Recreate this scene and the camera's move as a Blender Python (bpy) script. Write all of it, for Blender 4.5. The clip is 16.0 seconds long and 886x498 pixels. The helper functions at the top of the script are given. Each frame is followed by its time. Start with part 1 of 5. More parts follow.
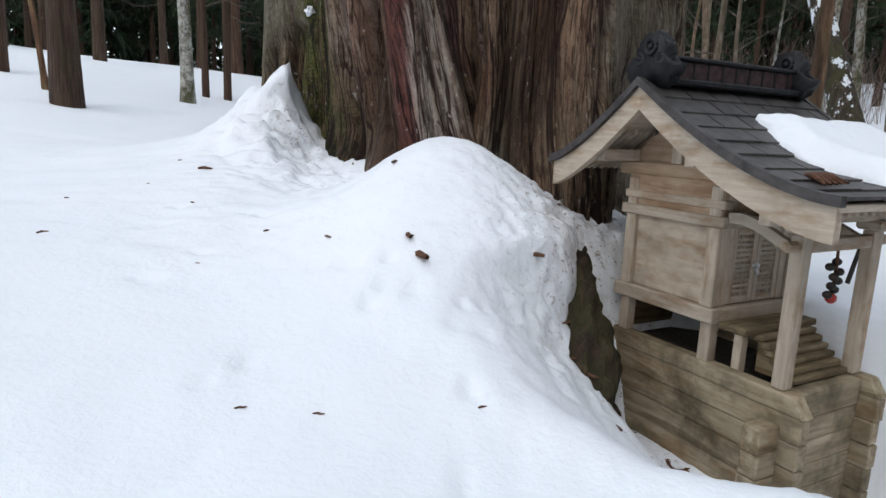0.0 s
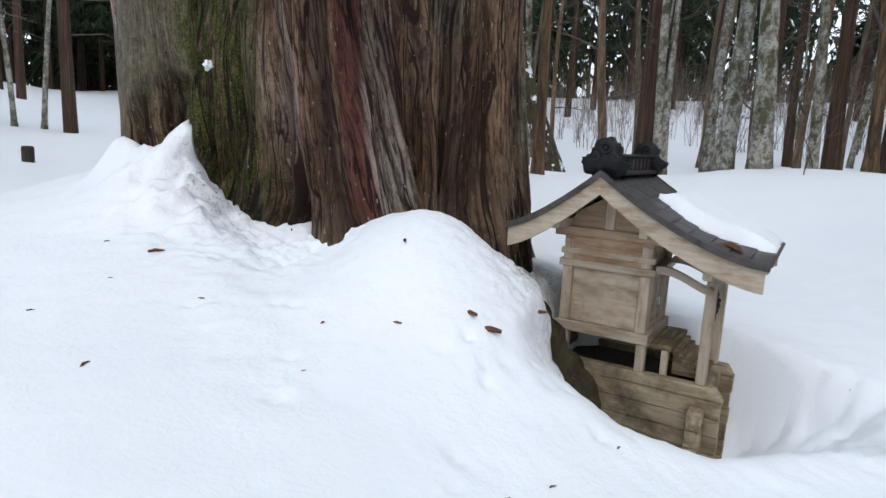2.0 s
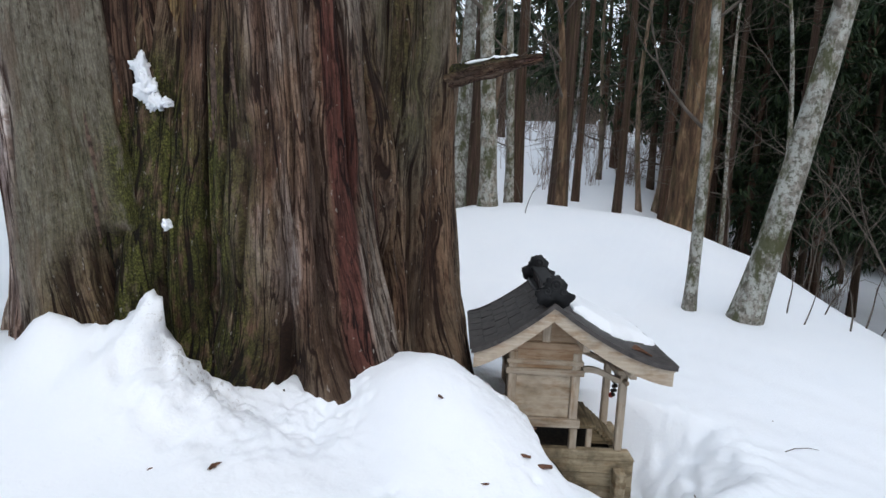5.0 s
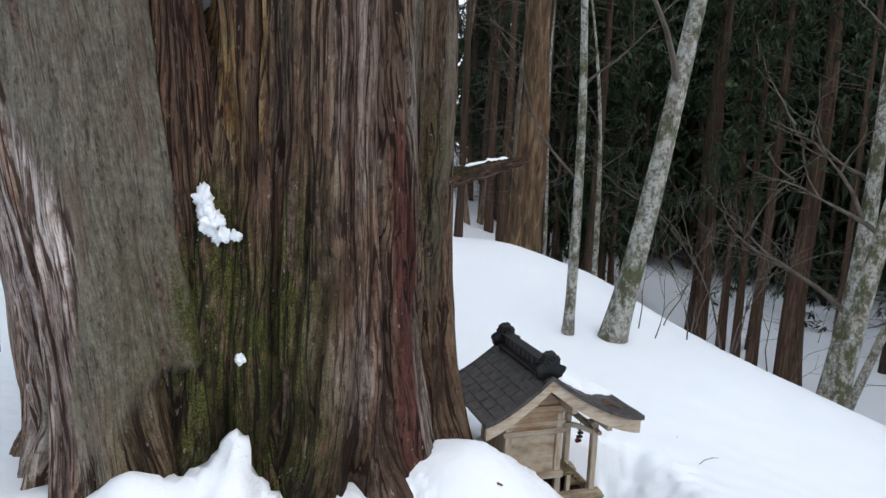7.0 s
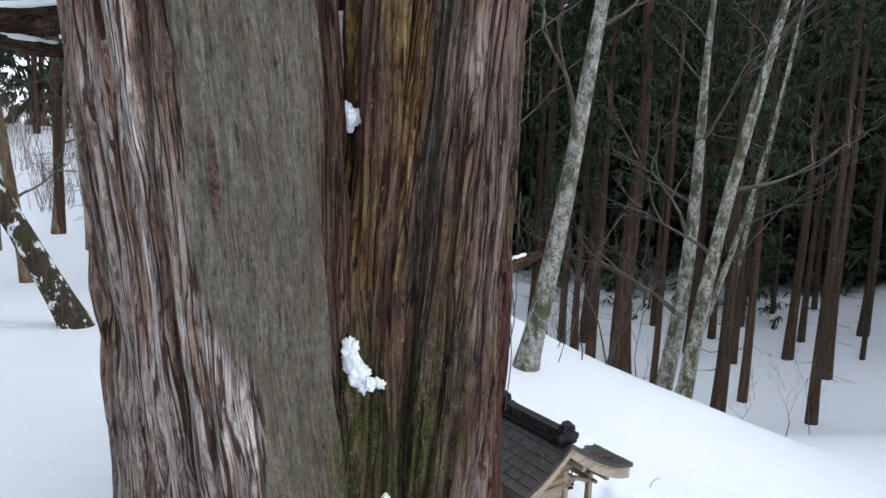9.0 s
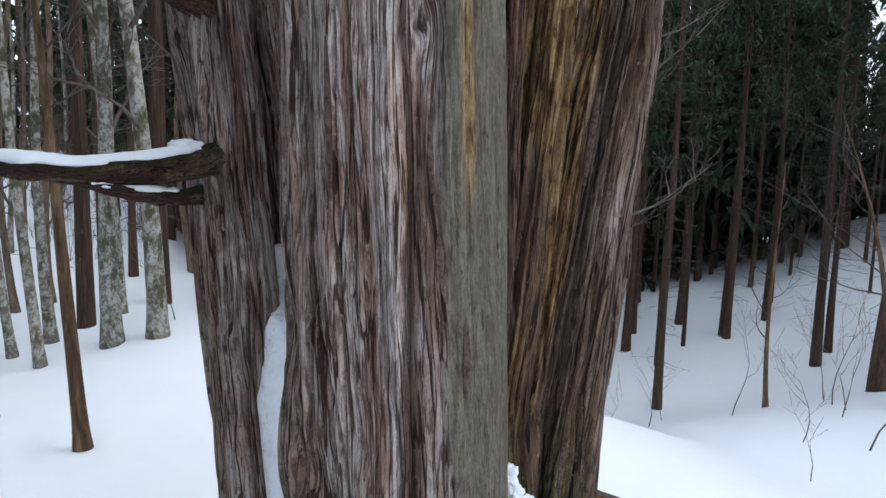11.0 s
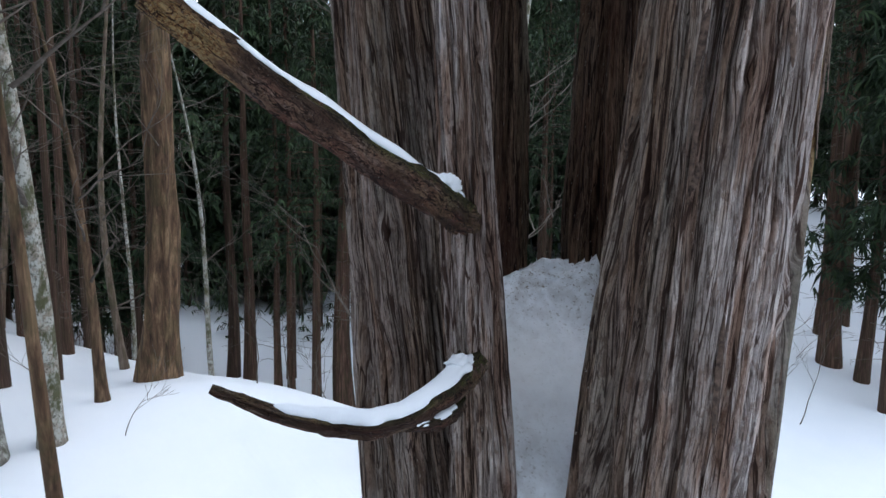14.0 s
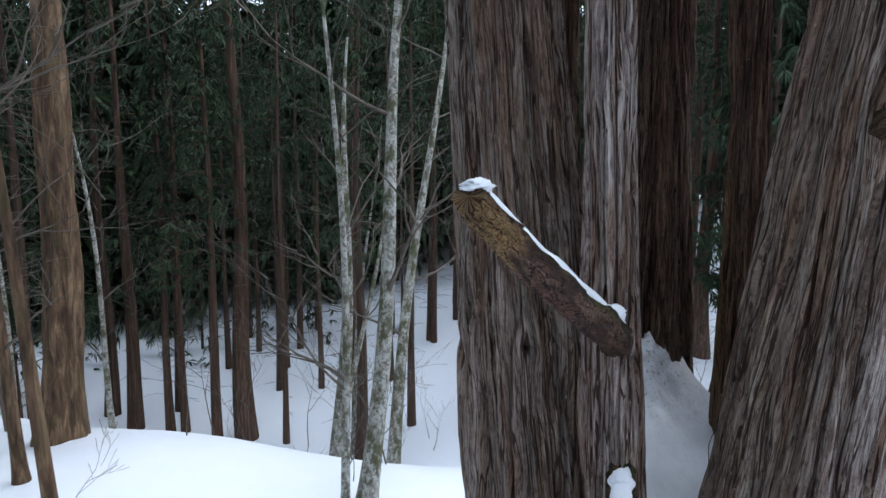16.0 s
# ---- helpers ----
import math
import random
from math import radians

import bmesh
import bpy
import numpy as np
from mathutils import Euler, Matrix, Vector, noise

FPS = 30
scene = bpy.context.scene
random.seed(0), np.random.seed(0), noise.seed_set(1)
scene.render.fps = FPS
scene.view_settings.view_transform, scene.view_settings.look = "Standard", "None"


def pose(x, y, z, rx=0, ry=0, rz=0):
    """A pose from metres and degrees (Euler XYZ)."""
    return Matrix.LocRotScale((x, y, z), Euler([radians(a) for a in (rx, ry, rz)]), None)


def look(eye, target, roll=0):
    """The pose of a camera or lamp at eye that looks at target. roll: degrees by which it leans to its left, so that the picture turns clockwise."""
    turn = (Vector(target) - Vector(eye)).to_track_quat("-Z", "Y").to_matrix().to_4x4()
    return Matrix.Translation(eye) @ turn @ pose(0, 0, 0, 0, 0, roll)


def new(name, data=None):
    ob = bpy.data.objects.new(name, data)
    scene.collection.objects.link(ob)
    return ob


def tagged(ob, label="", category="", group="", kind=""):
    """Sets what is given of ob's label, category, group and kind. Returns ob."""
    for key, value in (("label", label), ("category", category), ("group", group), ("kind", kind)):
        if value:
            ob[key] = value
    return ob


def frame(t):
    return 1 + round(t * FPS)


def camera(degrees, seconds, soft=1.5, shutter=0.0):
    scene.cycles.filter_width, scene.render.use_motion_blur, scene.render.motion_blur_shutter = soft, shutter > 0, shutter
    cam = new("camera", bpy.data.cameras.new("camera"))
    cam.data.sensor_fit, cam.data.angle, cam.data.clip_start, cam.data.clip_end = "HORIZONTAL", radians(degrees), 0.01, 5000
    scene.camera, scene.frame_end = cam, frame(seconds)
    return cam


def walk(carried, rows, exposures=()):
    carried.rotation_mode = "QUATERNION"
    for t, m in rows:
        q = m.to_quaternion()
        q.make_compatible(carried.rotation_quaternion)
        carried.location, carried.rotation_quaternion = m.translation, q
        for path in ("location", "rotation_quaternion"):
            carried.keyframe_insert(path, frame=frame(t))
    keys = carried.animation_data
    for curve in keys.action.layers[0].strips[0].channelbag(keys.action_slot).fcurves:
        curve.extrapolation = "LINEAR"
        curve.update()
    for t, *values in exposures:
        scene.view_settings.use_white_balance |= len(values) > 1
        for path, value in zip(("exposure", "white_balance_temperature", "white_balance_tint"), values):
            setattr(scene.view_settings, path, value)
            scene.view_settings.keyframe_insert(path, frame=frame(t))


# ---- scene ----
cam = camera(71.3, 16.0)
METRES, EYE, TILT, LEAN, TURN = 15.0, 2.2, -10.6, -2.2, 0.0
ROWS = [
    (0.0, 0.0, 0.0, 0.0, 0.0, 0.0, -0.0),
    (0.5, -0.0298, -0.0037, 0.005, -8.13, -0.22, 1.25),
    (1.0, -0.0593, -0.0035, 0.0109, -16.26, -0.59, 2.44),
    (1.5, -0.088, -0.0007, 0.0202, -23.89, -1.13, 3.58),
    (2.0, -0.112, 0.004, 0.0301, -30.3, -1.72, 4.39),
    (2.5, -0.1337, 0.0117, 0.0419, -36.95, -2.43, 5.23),
    (3.0, -0.1516, 0.0206, 0.0541, -43.63, -3.25, 5.98),
    (3.5, -0.1679, 0.0311, 0.0667, -49.96, -4.08, 6.58),
    (4.0, -0.1828, 0.0431, 0.0791, -53.99, -4.61, 6.99),
    (6.5, -0.2522, 0.132, 0.1522, -74.05, -7.31, 8.29),
    (7.0, -0.262, 0.1555, 0.1687, -79.79, -8.23, 8.38),
    (7.5, -0.2699, 0.1812, 0.1877, -85.45, -9.16, 8.38),
    (8.0, -0.2751, 0.2067, 0.2059, -89.77, -9.83, 8.37),
    (8.5, -0.2788, 0.2351, 0.2256, -93.3, -10.48, 8.24),
    (9.0, -0.2803, 0.2631, 0.2443, -97.01, -11.1, 8.1),
    (11.5, -0.2513, 0.407, 0.3389, -117.32, -13.83, 7.15),
    (12.0, -0.2374, 0.4345, 0.3575, -121.37, -14.44, 6.78),
    (12.5, -0.2204, 0.4621, 0.3769, -125.13, -14.92, 6.37),
    (13.0, -0.2023, 0.4865, 0.3951, -128.19, -15.36, 6.06),
    (13.5, -0.1814, 0.5102, 0.4131, -130.99, -15.74, 5.8),
    (14.0, -0.1619, 0.5303, 0.4298, -133.81, -16.1, 5.45),
    (14.5, -0.1409, 0.5499, 0.4465, -137.25, -16.49, 5.02),
    (15.0, -0.1168, 0.5686, 0.4633, -141.02, -16.88, 4.55),
    (15.5, -0.0915, 0.5841, 0.4788, -144.24, -17.19, 4.16),
    (16.0, -0.0632, 0.5978, 0.4934, -146.84, -17.41, 3.8),
]
walk(cam, [(t, pose(0, 0, EYE, TILT, LEAN, TURN) @ pose(METRES * x, METRES * y, METRES * z, 90 + pitch, roll, yaw)) for t, x, y, z, yaw, pitch, roll in ROWS], exposures=[(0.0, -0.12, 6600, 10), (4.0, -0.12, 6600, 10), (7.0, -0.02, 6600, 10), (9.0, 0.08, 6500, 10), (12.0, 0.09, 6290, 10), (14.5, 0.20, 6150, 10), (16.0, 0.26, 6080, 10)])

# ---- world and sun: overcast winter day ----
world = bpy.data.worlds.new("overcast")
scene.world = world
world.use_nodes = True
wn, wl = world.node_tree.nodes, world.node_tree.links
wn.clear()
w_out, w_bg = wn.new("ShaderNodeOutputWorld"), wn.new("ShaderNodeBackground")
w_sky, w_mix, w_gain = wn.new("ShaderNodeTexSky"), wn.new("ShaderNodeMixRGB"), wn.new("ShaderNodeMixRGB")
w_sky.sky_type, w_sky.sun_disc = "NISHITA", False
w_sky.sun_elevation, w_sky.sun_rotation = radians(42), radians(200)
w_sky.air_density, w_sky.dust_density = 1.0, 4.0
w_gain.blend_type = "MULTIPLY"
w_gain.inputs[0].default_value, w_gain.inputs[2].default_value = 1.0, (0.1, 0.1, 0.1, 1)
w_mix.inputs[0].default_value, w_mix.inputs[2].default_value = 0.72, (0.93, 1.03, 1.16, 1)
w_bg.inputs[1].default_value = 1.90
wl.new(w_sky.outputs[0], w_gain.inputs[1])
wl.new(w_gain.outputs[0], w_mix.inputs[1])
wl.new(w_mix.outputs[0], w_bg.inputs[0])
wl.new(w_bg.outputs[0], w_out.inputs[0])
sun = new("sun", bpy.data.lights.new("sun", "SUN"))
sun.data.energy, sun.data.angle, sun.data.color = 0.5, radians(100), (1.0, 0.97, 0.93)
sun.matrix_world = look((-14, -20, 28), (0, 4, 2))


# ---- numeric noise ----
def hash01(i, j, k, seed):
    n = (i * 374761393 + j * 668265263 + k * 2147483647 + seed * 1274126177) & 0xFFFFFFFF
    n = ((n ^ (n >> 13)) * 1274126177) & 0xFFFFFFFF
    n = ((n ^ (n >> 16)) * 2246822519) & 0xFFFFFFFF
    return ((n ^ (n >> 15)) & 0xFFFFFF) / float(0xFFFFFF)


def vnoise(x, y, z, seed=0):
    """Smooth value noise, 0 to 1, on arrays."""
    x, y, z = np.broadcast_arrays(x, y, z)
    xi, yi, zi = np.floor(x).astype(np.int64), np.floor(y).astype(np.int64), np.floor(z).astype(np.int64)
    fx, fy, fz = x - xi, y - yi, z - zi
    fx, fy, fz = fx * fx * (3 - 2 * fx), fy * fy * (3 - 2 * fy), fz * fz * (3 - 2 * fz)
    out = 0
    for a in (0, 1):
        for b in (0, 1):
            for c in (0, 1):
                wgt = (fx if a else 1 - fx) * (fy if b else 1 - fy) * (fz if c else 1 - fz)
                out = out + wgt * hash01(xi + a, yi + b, zi + c, seed)
    return out


def fbm(x, y, z, seed=0, octaves=3):
    total, amp, gain = 0, 0.5, 0
    for o in range(octaves):
        total, gain = total + amp * vnoise(x * 2**o, y * 2**o, z * 2**o, seed + o * 17), gain + amp
        amp *= 0.5
    return total / gain


def sstep(a, b, t):
    t = np.clip((t - a) / (b - a), 0, 1)
    return t * t * (3 - 2 * t)


def bell(x, y, cx, cy, sx, sy, turn=0.0):
    c, s = math.cos(radians(turn)), math.sin(radians(turn))
    u, v = (x - cx) * c + (y - cy) * s, -(x - cx) * s + (y - cy) * c
    return np.exp(-0.5 * ((u / sx) ** 2 + (v / sy) ** 2))


# ---- mesh helpers ----
def mesh_arrays(name, verts, faces, mats, smooth=True, tone=None, slot=None):
    """A mesh from arrays of places and of faces (all with the same number of corners)."""
    verts, faces = np.asarray(verts, np.float32), np.asarray(faces, np.int32)
    me, n = bpy.data.meshes.new(name), faces.shape[1]
    me.vertices.add(len(verts))
    me.vertices.foreach_set("co", verts.ravel())
    me.loops.add(faces.size)
    me.loops.foreach_set("vertex_index", faces.ravel())
    me.polygons.add(len(faces))
    me.polygons.foreach_set("loop_start", np.arange(0, faces.size, n, dtype=np.int32))
    me.polygons.foreach_set("use_smooth", np.full(len(faces), smooth))
    for m in mats if isinstance(mats, (list, tuple)) else [mats]:
        me.materials.append(m)
    if slot is not None:
        me.polygons.foreach_set("material_index", np.asarray(slot, np.int32))
    if tone is not None:
        layer = me.color_attributes.new("tone", "FLOAT_COLOR", "POINT")
        layer.data.foreach_set("color", np.asarray(tone, np.float32).ravel())
    me.update(calc_edges=True)
    return me


def part(name, data, material=None, parent=None, label="", smooth=False):
    """Links a bmesh or a mesh as one object under a thing or a part."""
    if isinstance(data, bmesh.types.BMesh):
        bmesh.ops.recalc_face_normals(data, faces=data.faces)
        me = bpy.data.meshes.new(name)
        data.to_mesh(me)
        data.free()
        me.materials.append(material)
        if smooth:
            for p in me.polygons:
                p.use_smooth = True
    else:
        me = data
    ob = new(name, me)
    ob.parent = parent
    if label:
        ob["label"] = label
    return ob


def thing(name, m, label, category, group="", kind=""):
    ob = new(name)
    ob.matrix_world = m
    ob.empty_display_size = 0.1
    return tagged(ob, label, category, group, kind)


def add_box(bm, x0, x1, y0, y1, z0, z1, bevel=0.004, jitter=0.0, taper=None):
    made = bmesh.ops.create_cube(bm, size=1.0)["verts"]
    for v in made:
        v.co = Vector(((x0 + x1) / 2 + v.co.x * (x1 - x0), (y0 + y1) / 2 + v.co.y * (y1 - y0), (z0 + z1) / 2 + v.co.z * (z1 - z0)))
        if jitter:
            v.co += Vector([random.uniform(-jitter, jitter) for _ in range(3)])
    if taper:
        taper(made)
    if bevel:
        edges = list({e for v in made for e in v.link_edges})
        bmesh.ops.bevel(bm, geom=edges, offset=bevel, segments=1, affect="EDGES", profile=0.5)
    return bm


def boxmesh(*args, **kw):
    return add_box(bmesh.new(), *args, **kw)


def slab(profile, y0, y1, bm=None):
    """A plate whose outline (x, z) is swept from y0 to y1."""
    bm = bm or bmesh.new()
    a = [bm.verts.new((x, y0, z)) for x, z in profile]
    b = [bm.verts.new((x, y1, z)) for x, z in profile]
    n = len(profile)
    for i in range(n):
        bm.faces.new((a[i], a[(i + 1) % n], b[(i + 1) % n], b[i]))
    bm.faces.new(a[::-1])
    bm.faces.new(b)
    return bm


def tubes(paths, sides=4):
    """Verts and quads of tapered tubes; each path is a list of (x, y, z, radius)."""
    verts, quads, base = [], [], 0
    ang = np.arange(sides) * 2 * math.pi / sides
    for path in paths:
        p = np.asarray(path, float)
        d = np.gradient(p[:, :3], axis=0)
        d /= np.linalg.norm(d, axis=1, keepdims=True) + 1e-9
        ref = np.where(np.abs(d[:, 2:3]) > 0.9, [[1.0, 0, 0]], [[0, 0, 1.0]])
        u = np.cross(d, ref)
        u /= np.linalg.norm(u, axis=1, keepdims=True) + 1e-9
        v = np.cross(d, u)
        ring = p[:, None, :3] + p[:, None, 3:4] * (np.cos(ang)[None, :, None] * u[:, None] + np.sin(ang)[None, :, None] * v[:, None])
        n = len(p)
        idx = base + np.arange(n * sides).reshape(n, sides)
        nxt = np.roll(idx, -1, axis=1)
        verts.append(ring.reshape(-1, 3))
        quads.append(np.stack([idx[:-1], nxt[:-1], nxt[1:], idx[1:]], -1).reshape(-1, 4))
        base += n * sides
    return np.concatenate(verts), np.concatenate(quads)


# ---- materials ----
def material(name, rough=0.8):
    mat = bpy.data.materials.new(name)
    mat.use_nodes = True
    bsdf = mat.node_tree.nodes["Principled BSDF"]
    bsdf.inputs["Roughness"].default_value = rough
    bsdf.inputs["Specular IOR Level"].default_value = 0.3
    return mat, mat.node_tree.nodes, mat.node_tree.links, bsdf


def coords(nodes, links, scale, kind="Object"):
    tc, mp = nodes.new("ShaderNodeTexCoord"), nodes.new("ShaderNodeMapping")
    mp.inputs["Scale"].default_value = scale
    links.new(tc.outputs[kind], mp.inputs[0])
    return mp.outputs[0]


def noise_tex(nodes, links, vec, scale=1.0, detail=4.0, rough=0.55, warp=0.0):
    n = nodes.new("ShaderNodeTexNoise")
    n.inputs["Scale"].default_value, n.inputs["Detail"].default_value = scale, detail
    n.inputs["Roughness"].default_value, n.inputs["Distortion"].default_value = rough, warp
    links.new(vec, n.inputs["Vector"])
    return n.outputs[0]


def ramp(nodes, links, fac, stops):
    r = nodes.new("ShaderNodeValToRGB")
    while len(r.color_ramp.elements) < len(stops):
        r.color_ramp.elements.new(0.5)
    for e, (at, col) in zip(r.color_ramp.elements, stops):
        e.position, e.color = at, (*col, 1)
    links.new(fac, r.inputs[0])
    return r.outputs[0]


def mix(nodes, links, fac, a, b, how="MIX"):
    m = nodes.new("ShaderNodeMixRGB")
    m.blend_type = how
    for slot, v in zip(m.inputs, (fac, a, b)):
        if isinstance(v, (int, float)):
            slot.default_value = v
        elif isinstance(v, tuple):
            slot.default_value = (*v, 1)
        else:
            links.new(v, slot)
    return m.outputs[0]


def calc(nodes, links, how, a, b):
    m = nodes.new("ShaderNodeMath")
    m.operation, m.use_clamp = how, True
    for slot, v in zip(m.inputs, (a, b)):
        if isinstance(v, (int, float)):
            slot.default_value = v
        else:
            links.new(v, slot)
    return m.outputs[0]


def bump(nodes, links, bsdf, height, strength, distance):
    b = nodes.new("ShaderNodeBump")
    b.inputs["Strength"].default_value, b.inputs["Distance"].default_value = strength, distance
    links.new(height, b.inputs["Height"])
    links.new(b.outputs[0], bsdf.inputs["Normal"])


def snow_material():
    mat, n, l, bsdf = material("snow", 0.55)
    big = noise_tex(n, l, coords(n, l, (1, 1, 1)), 1.3, 4)
    fine = noise_tex(n, l, coords(n, l, (1, 1, 1)), 38, 5, 0.65)
    grit = noise_tex(n, l, coords(n, l, (1, 1, 1)), 120, 2, 0.5)
    white = mix(n, l, big, (0.80, 0.845, 0.90), (0.86, 0.885, 0.92))
    specks = ramp(n, l, grit, [(0.0, (0, 0, 0)), (0.735, (0, 0, 0)), (0.78, (1, 1, 1))])
    where = ramp(n, l, big, [(0.0, (0, 0, 0)), (0.5, (0, 0, 0)), (0.75, (0.6, 0.6, 0.6))])
    dirt = mix(n, l, 1.0, specks, where, "MULTIPLY")
    soil = n.new("ShaderNodeVertexColor")
    soil.layer_name = "litter"
    needles = ramp(n, l, noise_tex(n, l, coords(n, l, (1, 1, 1)), 34, 5, 0.75), [(0.57, (0, 0, 0)), (0.64, (1, 1, 1))])
    smudge = ramp(n, l, noise_tex(n, l, coords(n, l, (1, 1, 1)), 9, 4, 0.6), [(0.42, (0.0, 0.0, 0.0)), (0.66, (0.42, 0.42, 0.42))])
    fallen = mix(n, l, 1.0, soil.outputs[0], mix(n, l, 1.0, needles, smudge, "ADD"), "MULTIPLY")
    white = mix(n, l, dirt, white, (0.30, 0.24, 0.18))
    l.new(mix(n, l, fallen, white, (0.17, 0.125, 0.085)), bsdf.inputs["Base Color"])
    bump(n, l, bsdf, fine, 0.38, 0.014)
    return mat


def bark_material(name="cedar_bark"):
    """Fibrous bark: wavering ribs that run up the stems, with dark fissures that split and join between them."""
    mat, n, l, bsdf = material(name, 0.9)
    flow = n.new("ShaderNodeAttribute")
    flow.attribute_name = "flow"

    def warp(vec, scale, reach, squash):
        mp, sway, off, bend = n.new("ShaderNodeMapping"), n.new("ShaderNodeTexNoise"), n.new("ShaderNodeVectorMath"), n.new("ShaderNodeVectorMath")
        mp.inputs["Scale"].default_value = (1, 1, squash)
        l.new(flow.outputs["Vector"], mp.inputs[0])
        sway.inputs["Scale"].default_value, sway.inputs["Detail"].default_value = scale, 1.5
        l.new(mp.outputs[0], sway.inputs["Vector"])
        off.operation, bend.operation = "SUBTRACT", "MULTIPLY_ADD"
        l.new(sway.outputs["Color"], off.inputs[0])
        off.inputs[1].default_value = (0.5, 0.5, 0.5)
        l.new(off.outputs[0], bend.inputs[0])
        bend.inputs[1].default_value = (reach, reach, 0.0)
        l.new(vec, bend.inputs[2])
        return bend.outputs[0]

    bent = warp(warp(warp(flow.outputs["Vector"], 1.6, 0.07, 0.8), 5.0, 0.026, 0.40), 19, 0.008, 0.25)

    def along(stretch):
        mp = n.new("ShaderNodeMapping")
        mp.inputs["Scale"].default_value = (1, 1, stretch)
        l.new(bent, mp.inputs[0])
        return mp.outputs[0]

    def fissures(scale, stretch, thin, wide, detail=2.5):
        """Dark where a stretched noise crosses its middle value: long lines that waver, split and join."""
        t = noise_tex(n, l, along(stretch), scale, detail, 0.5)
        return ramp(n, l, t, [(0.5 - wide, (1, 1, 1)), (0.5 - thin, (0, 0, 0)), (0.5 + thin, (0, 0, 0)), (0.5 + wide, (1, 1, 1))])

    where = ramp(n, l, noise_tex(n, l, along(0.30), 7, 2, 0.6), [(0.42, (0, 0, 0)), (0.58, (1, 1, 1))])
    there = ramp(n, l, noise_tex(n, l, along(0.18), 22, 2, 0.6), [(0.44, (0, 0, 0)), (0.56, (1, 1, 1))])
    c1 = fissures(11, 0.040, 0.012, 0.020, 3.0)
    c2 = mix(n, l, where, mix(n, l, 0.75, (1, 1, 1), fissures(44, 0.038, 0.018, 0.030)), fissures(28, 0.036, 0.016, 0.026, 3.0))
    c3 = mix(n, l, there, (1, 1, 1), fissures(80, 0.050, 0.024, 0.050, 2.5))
    ribs = noise_tex(n, l, along(0.040), 46, 4, 0.65)
    fibre = noise_tex(n, l, along(0.030), 120, 3, 0.65)
    fine = noise_tex(n, l, along(0.5), 150, 3, 0.65)
    patch = noise_tex(n, l, along(0.30), 3.2, 4, 0.6)
    flakes = noise_tex(n, l, along(0.30), 26, 4, 0.65, 0.4)
    blotch = noise_tex(n, l, along(0.8), 11, 6, 0.75)
    att, wear_shade = n.new("ShaderNodeVertexColor"), n.new("ShaderNodeVertexColor")
    att.layer_name, wear_shade.layer_name = "tone", "wear_shade"
    sep, wsep = n.new("ShaderNodeSeparateColor"), n.new("ShaderNodeSeparateColor")
    l.new(att.outputs[0], sep.inputs[0])
    l.new(wear_shade.outputs[0], wsep.inputs[0])
    # weathering drifts slowly over the stem; ribs and fibres vary within it
    lot = mix(n, l, 0.60, mix(n, l, 0.30, mix(n, l, 0.50, ribs, noise_tex(n, l, along(0.10), 9, 4, 0.65)), fibre), (0.5, 0.5, 0.5))
    base = ramp(n, l, lot, [(0.42, (0.052, 0.029, 0.019)), (0.465, (0.105, 0.064, 0.044)), (0.50, (0.155, 0.107, 0.076)), (0.54, (0.215, 0.163, 0.124)), (0.60, (0.31, 0.260, 0.215))])
    tint = ramp(n, l, patch, [(0.34, (0.88, 0.60, 0.46)), (0.43, (1.10, 0.92, 0.74)), (0.53, (1.12, 1.06, 0.88)), (0.64, (0.80, 0.84, 0.72))])
    base = mix(n, l, 0.8, base, tint, "MULTIPLY")
    pale = ramp(n, l, lot, [(0.43, (0.40, 0.310, 0.275)), (0.47, (0.50, 0.420, 0.390)), (0.51, (0.58, 0.515, 0.490)), (0.57, (0.68, 0.63, 0.61))])
    stripe = ramp(n, l, noise_tex(n, l, along(0.10), 7.5, 4, 0.6), [(0.42, (0.55, 0.38, 0.29)), (0.48, (0.88, 0.79, 0.73)), (0.53, (1.05, 1.05, 1.05))])
    pale = mix(n, l, 0.9, pale, stripe, "MULTIPLY")
    base = mix(n, l, wsep.outputs[2], base, pale)
    speck = noise_tex(n, l, along(0.45), 48, 5, 0.75)
    grey = ramp(n, l, mix(n, l, 0.55, mix(n, l, 0.25, blotch, ribs), speck), [(0.40, (0.060, 0.050, 0.036)), (0.44, (0.118, 0.108, 0.080)), (0.53, (0.166, 0.152, 0.118)), (0.64, (0.235, 0.218, 0.178))])
    rust = ramp(n, l, noise_tex(n, l, along(0.20), 8, 5, 0.7), [(0.54, (0, 0, 0)), (0.62, (0.7, 0.7, 0.7))])
    dash = ramp(n, l, noise_tex(n, l, along(0.13), 44, 5, 0.75), [(0.585, (0, 0, 0)), (0.615, (0.85, 0.85, 0.85))])
    grey = mix(n, l, dash, mix(n, l, rust, grey, (0.125, 0.092, 0.068)), (0.050, 0.038, 0.028))
    base = mix(n, l, calc(n, l, "MULTIPLY", sep.outputs[0], 0.95), base, grey)
    red = ramp(n, l, lot, [(0.44, (0.050, 0.015, 0.011)), (0.5, (0.105, 0.036, 0.027)), (0.57, (0.20, 0.090, 0.065))])
    base = mix(n, l, sep.outputs[2], base, red)
    wood = ramp(n, l, mix(n, l, 0.6, lot, flakes), [(0.40, (0.050, 0.022, 0.010)), (0.455, (0.190, 0.088, 0.032)), (0.51, (0.31, 0.195, 0.075)), (0.58, (0.47, 0.375, 0.20))])
    base = mix(n, l, att.outputs[1], wood, base)
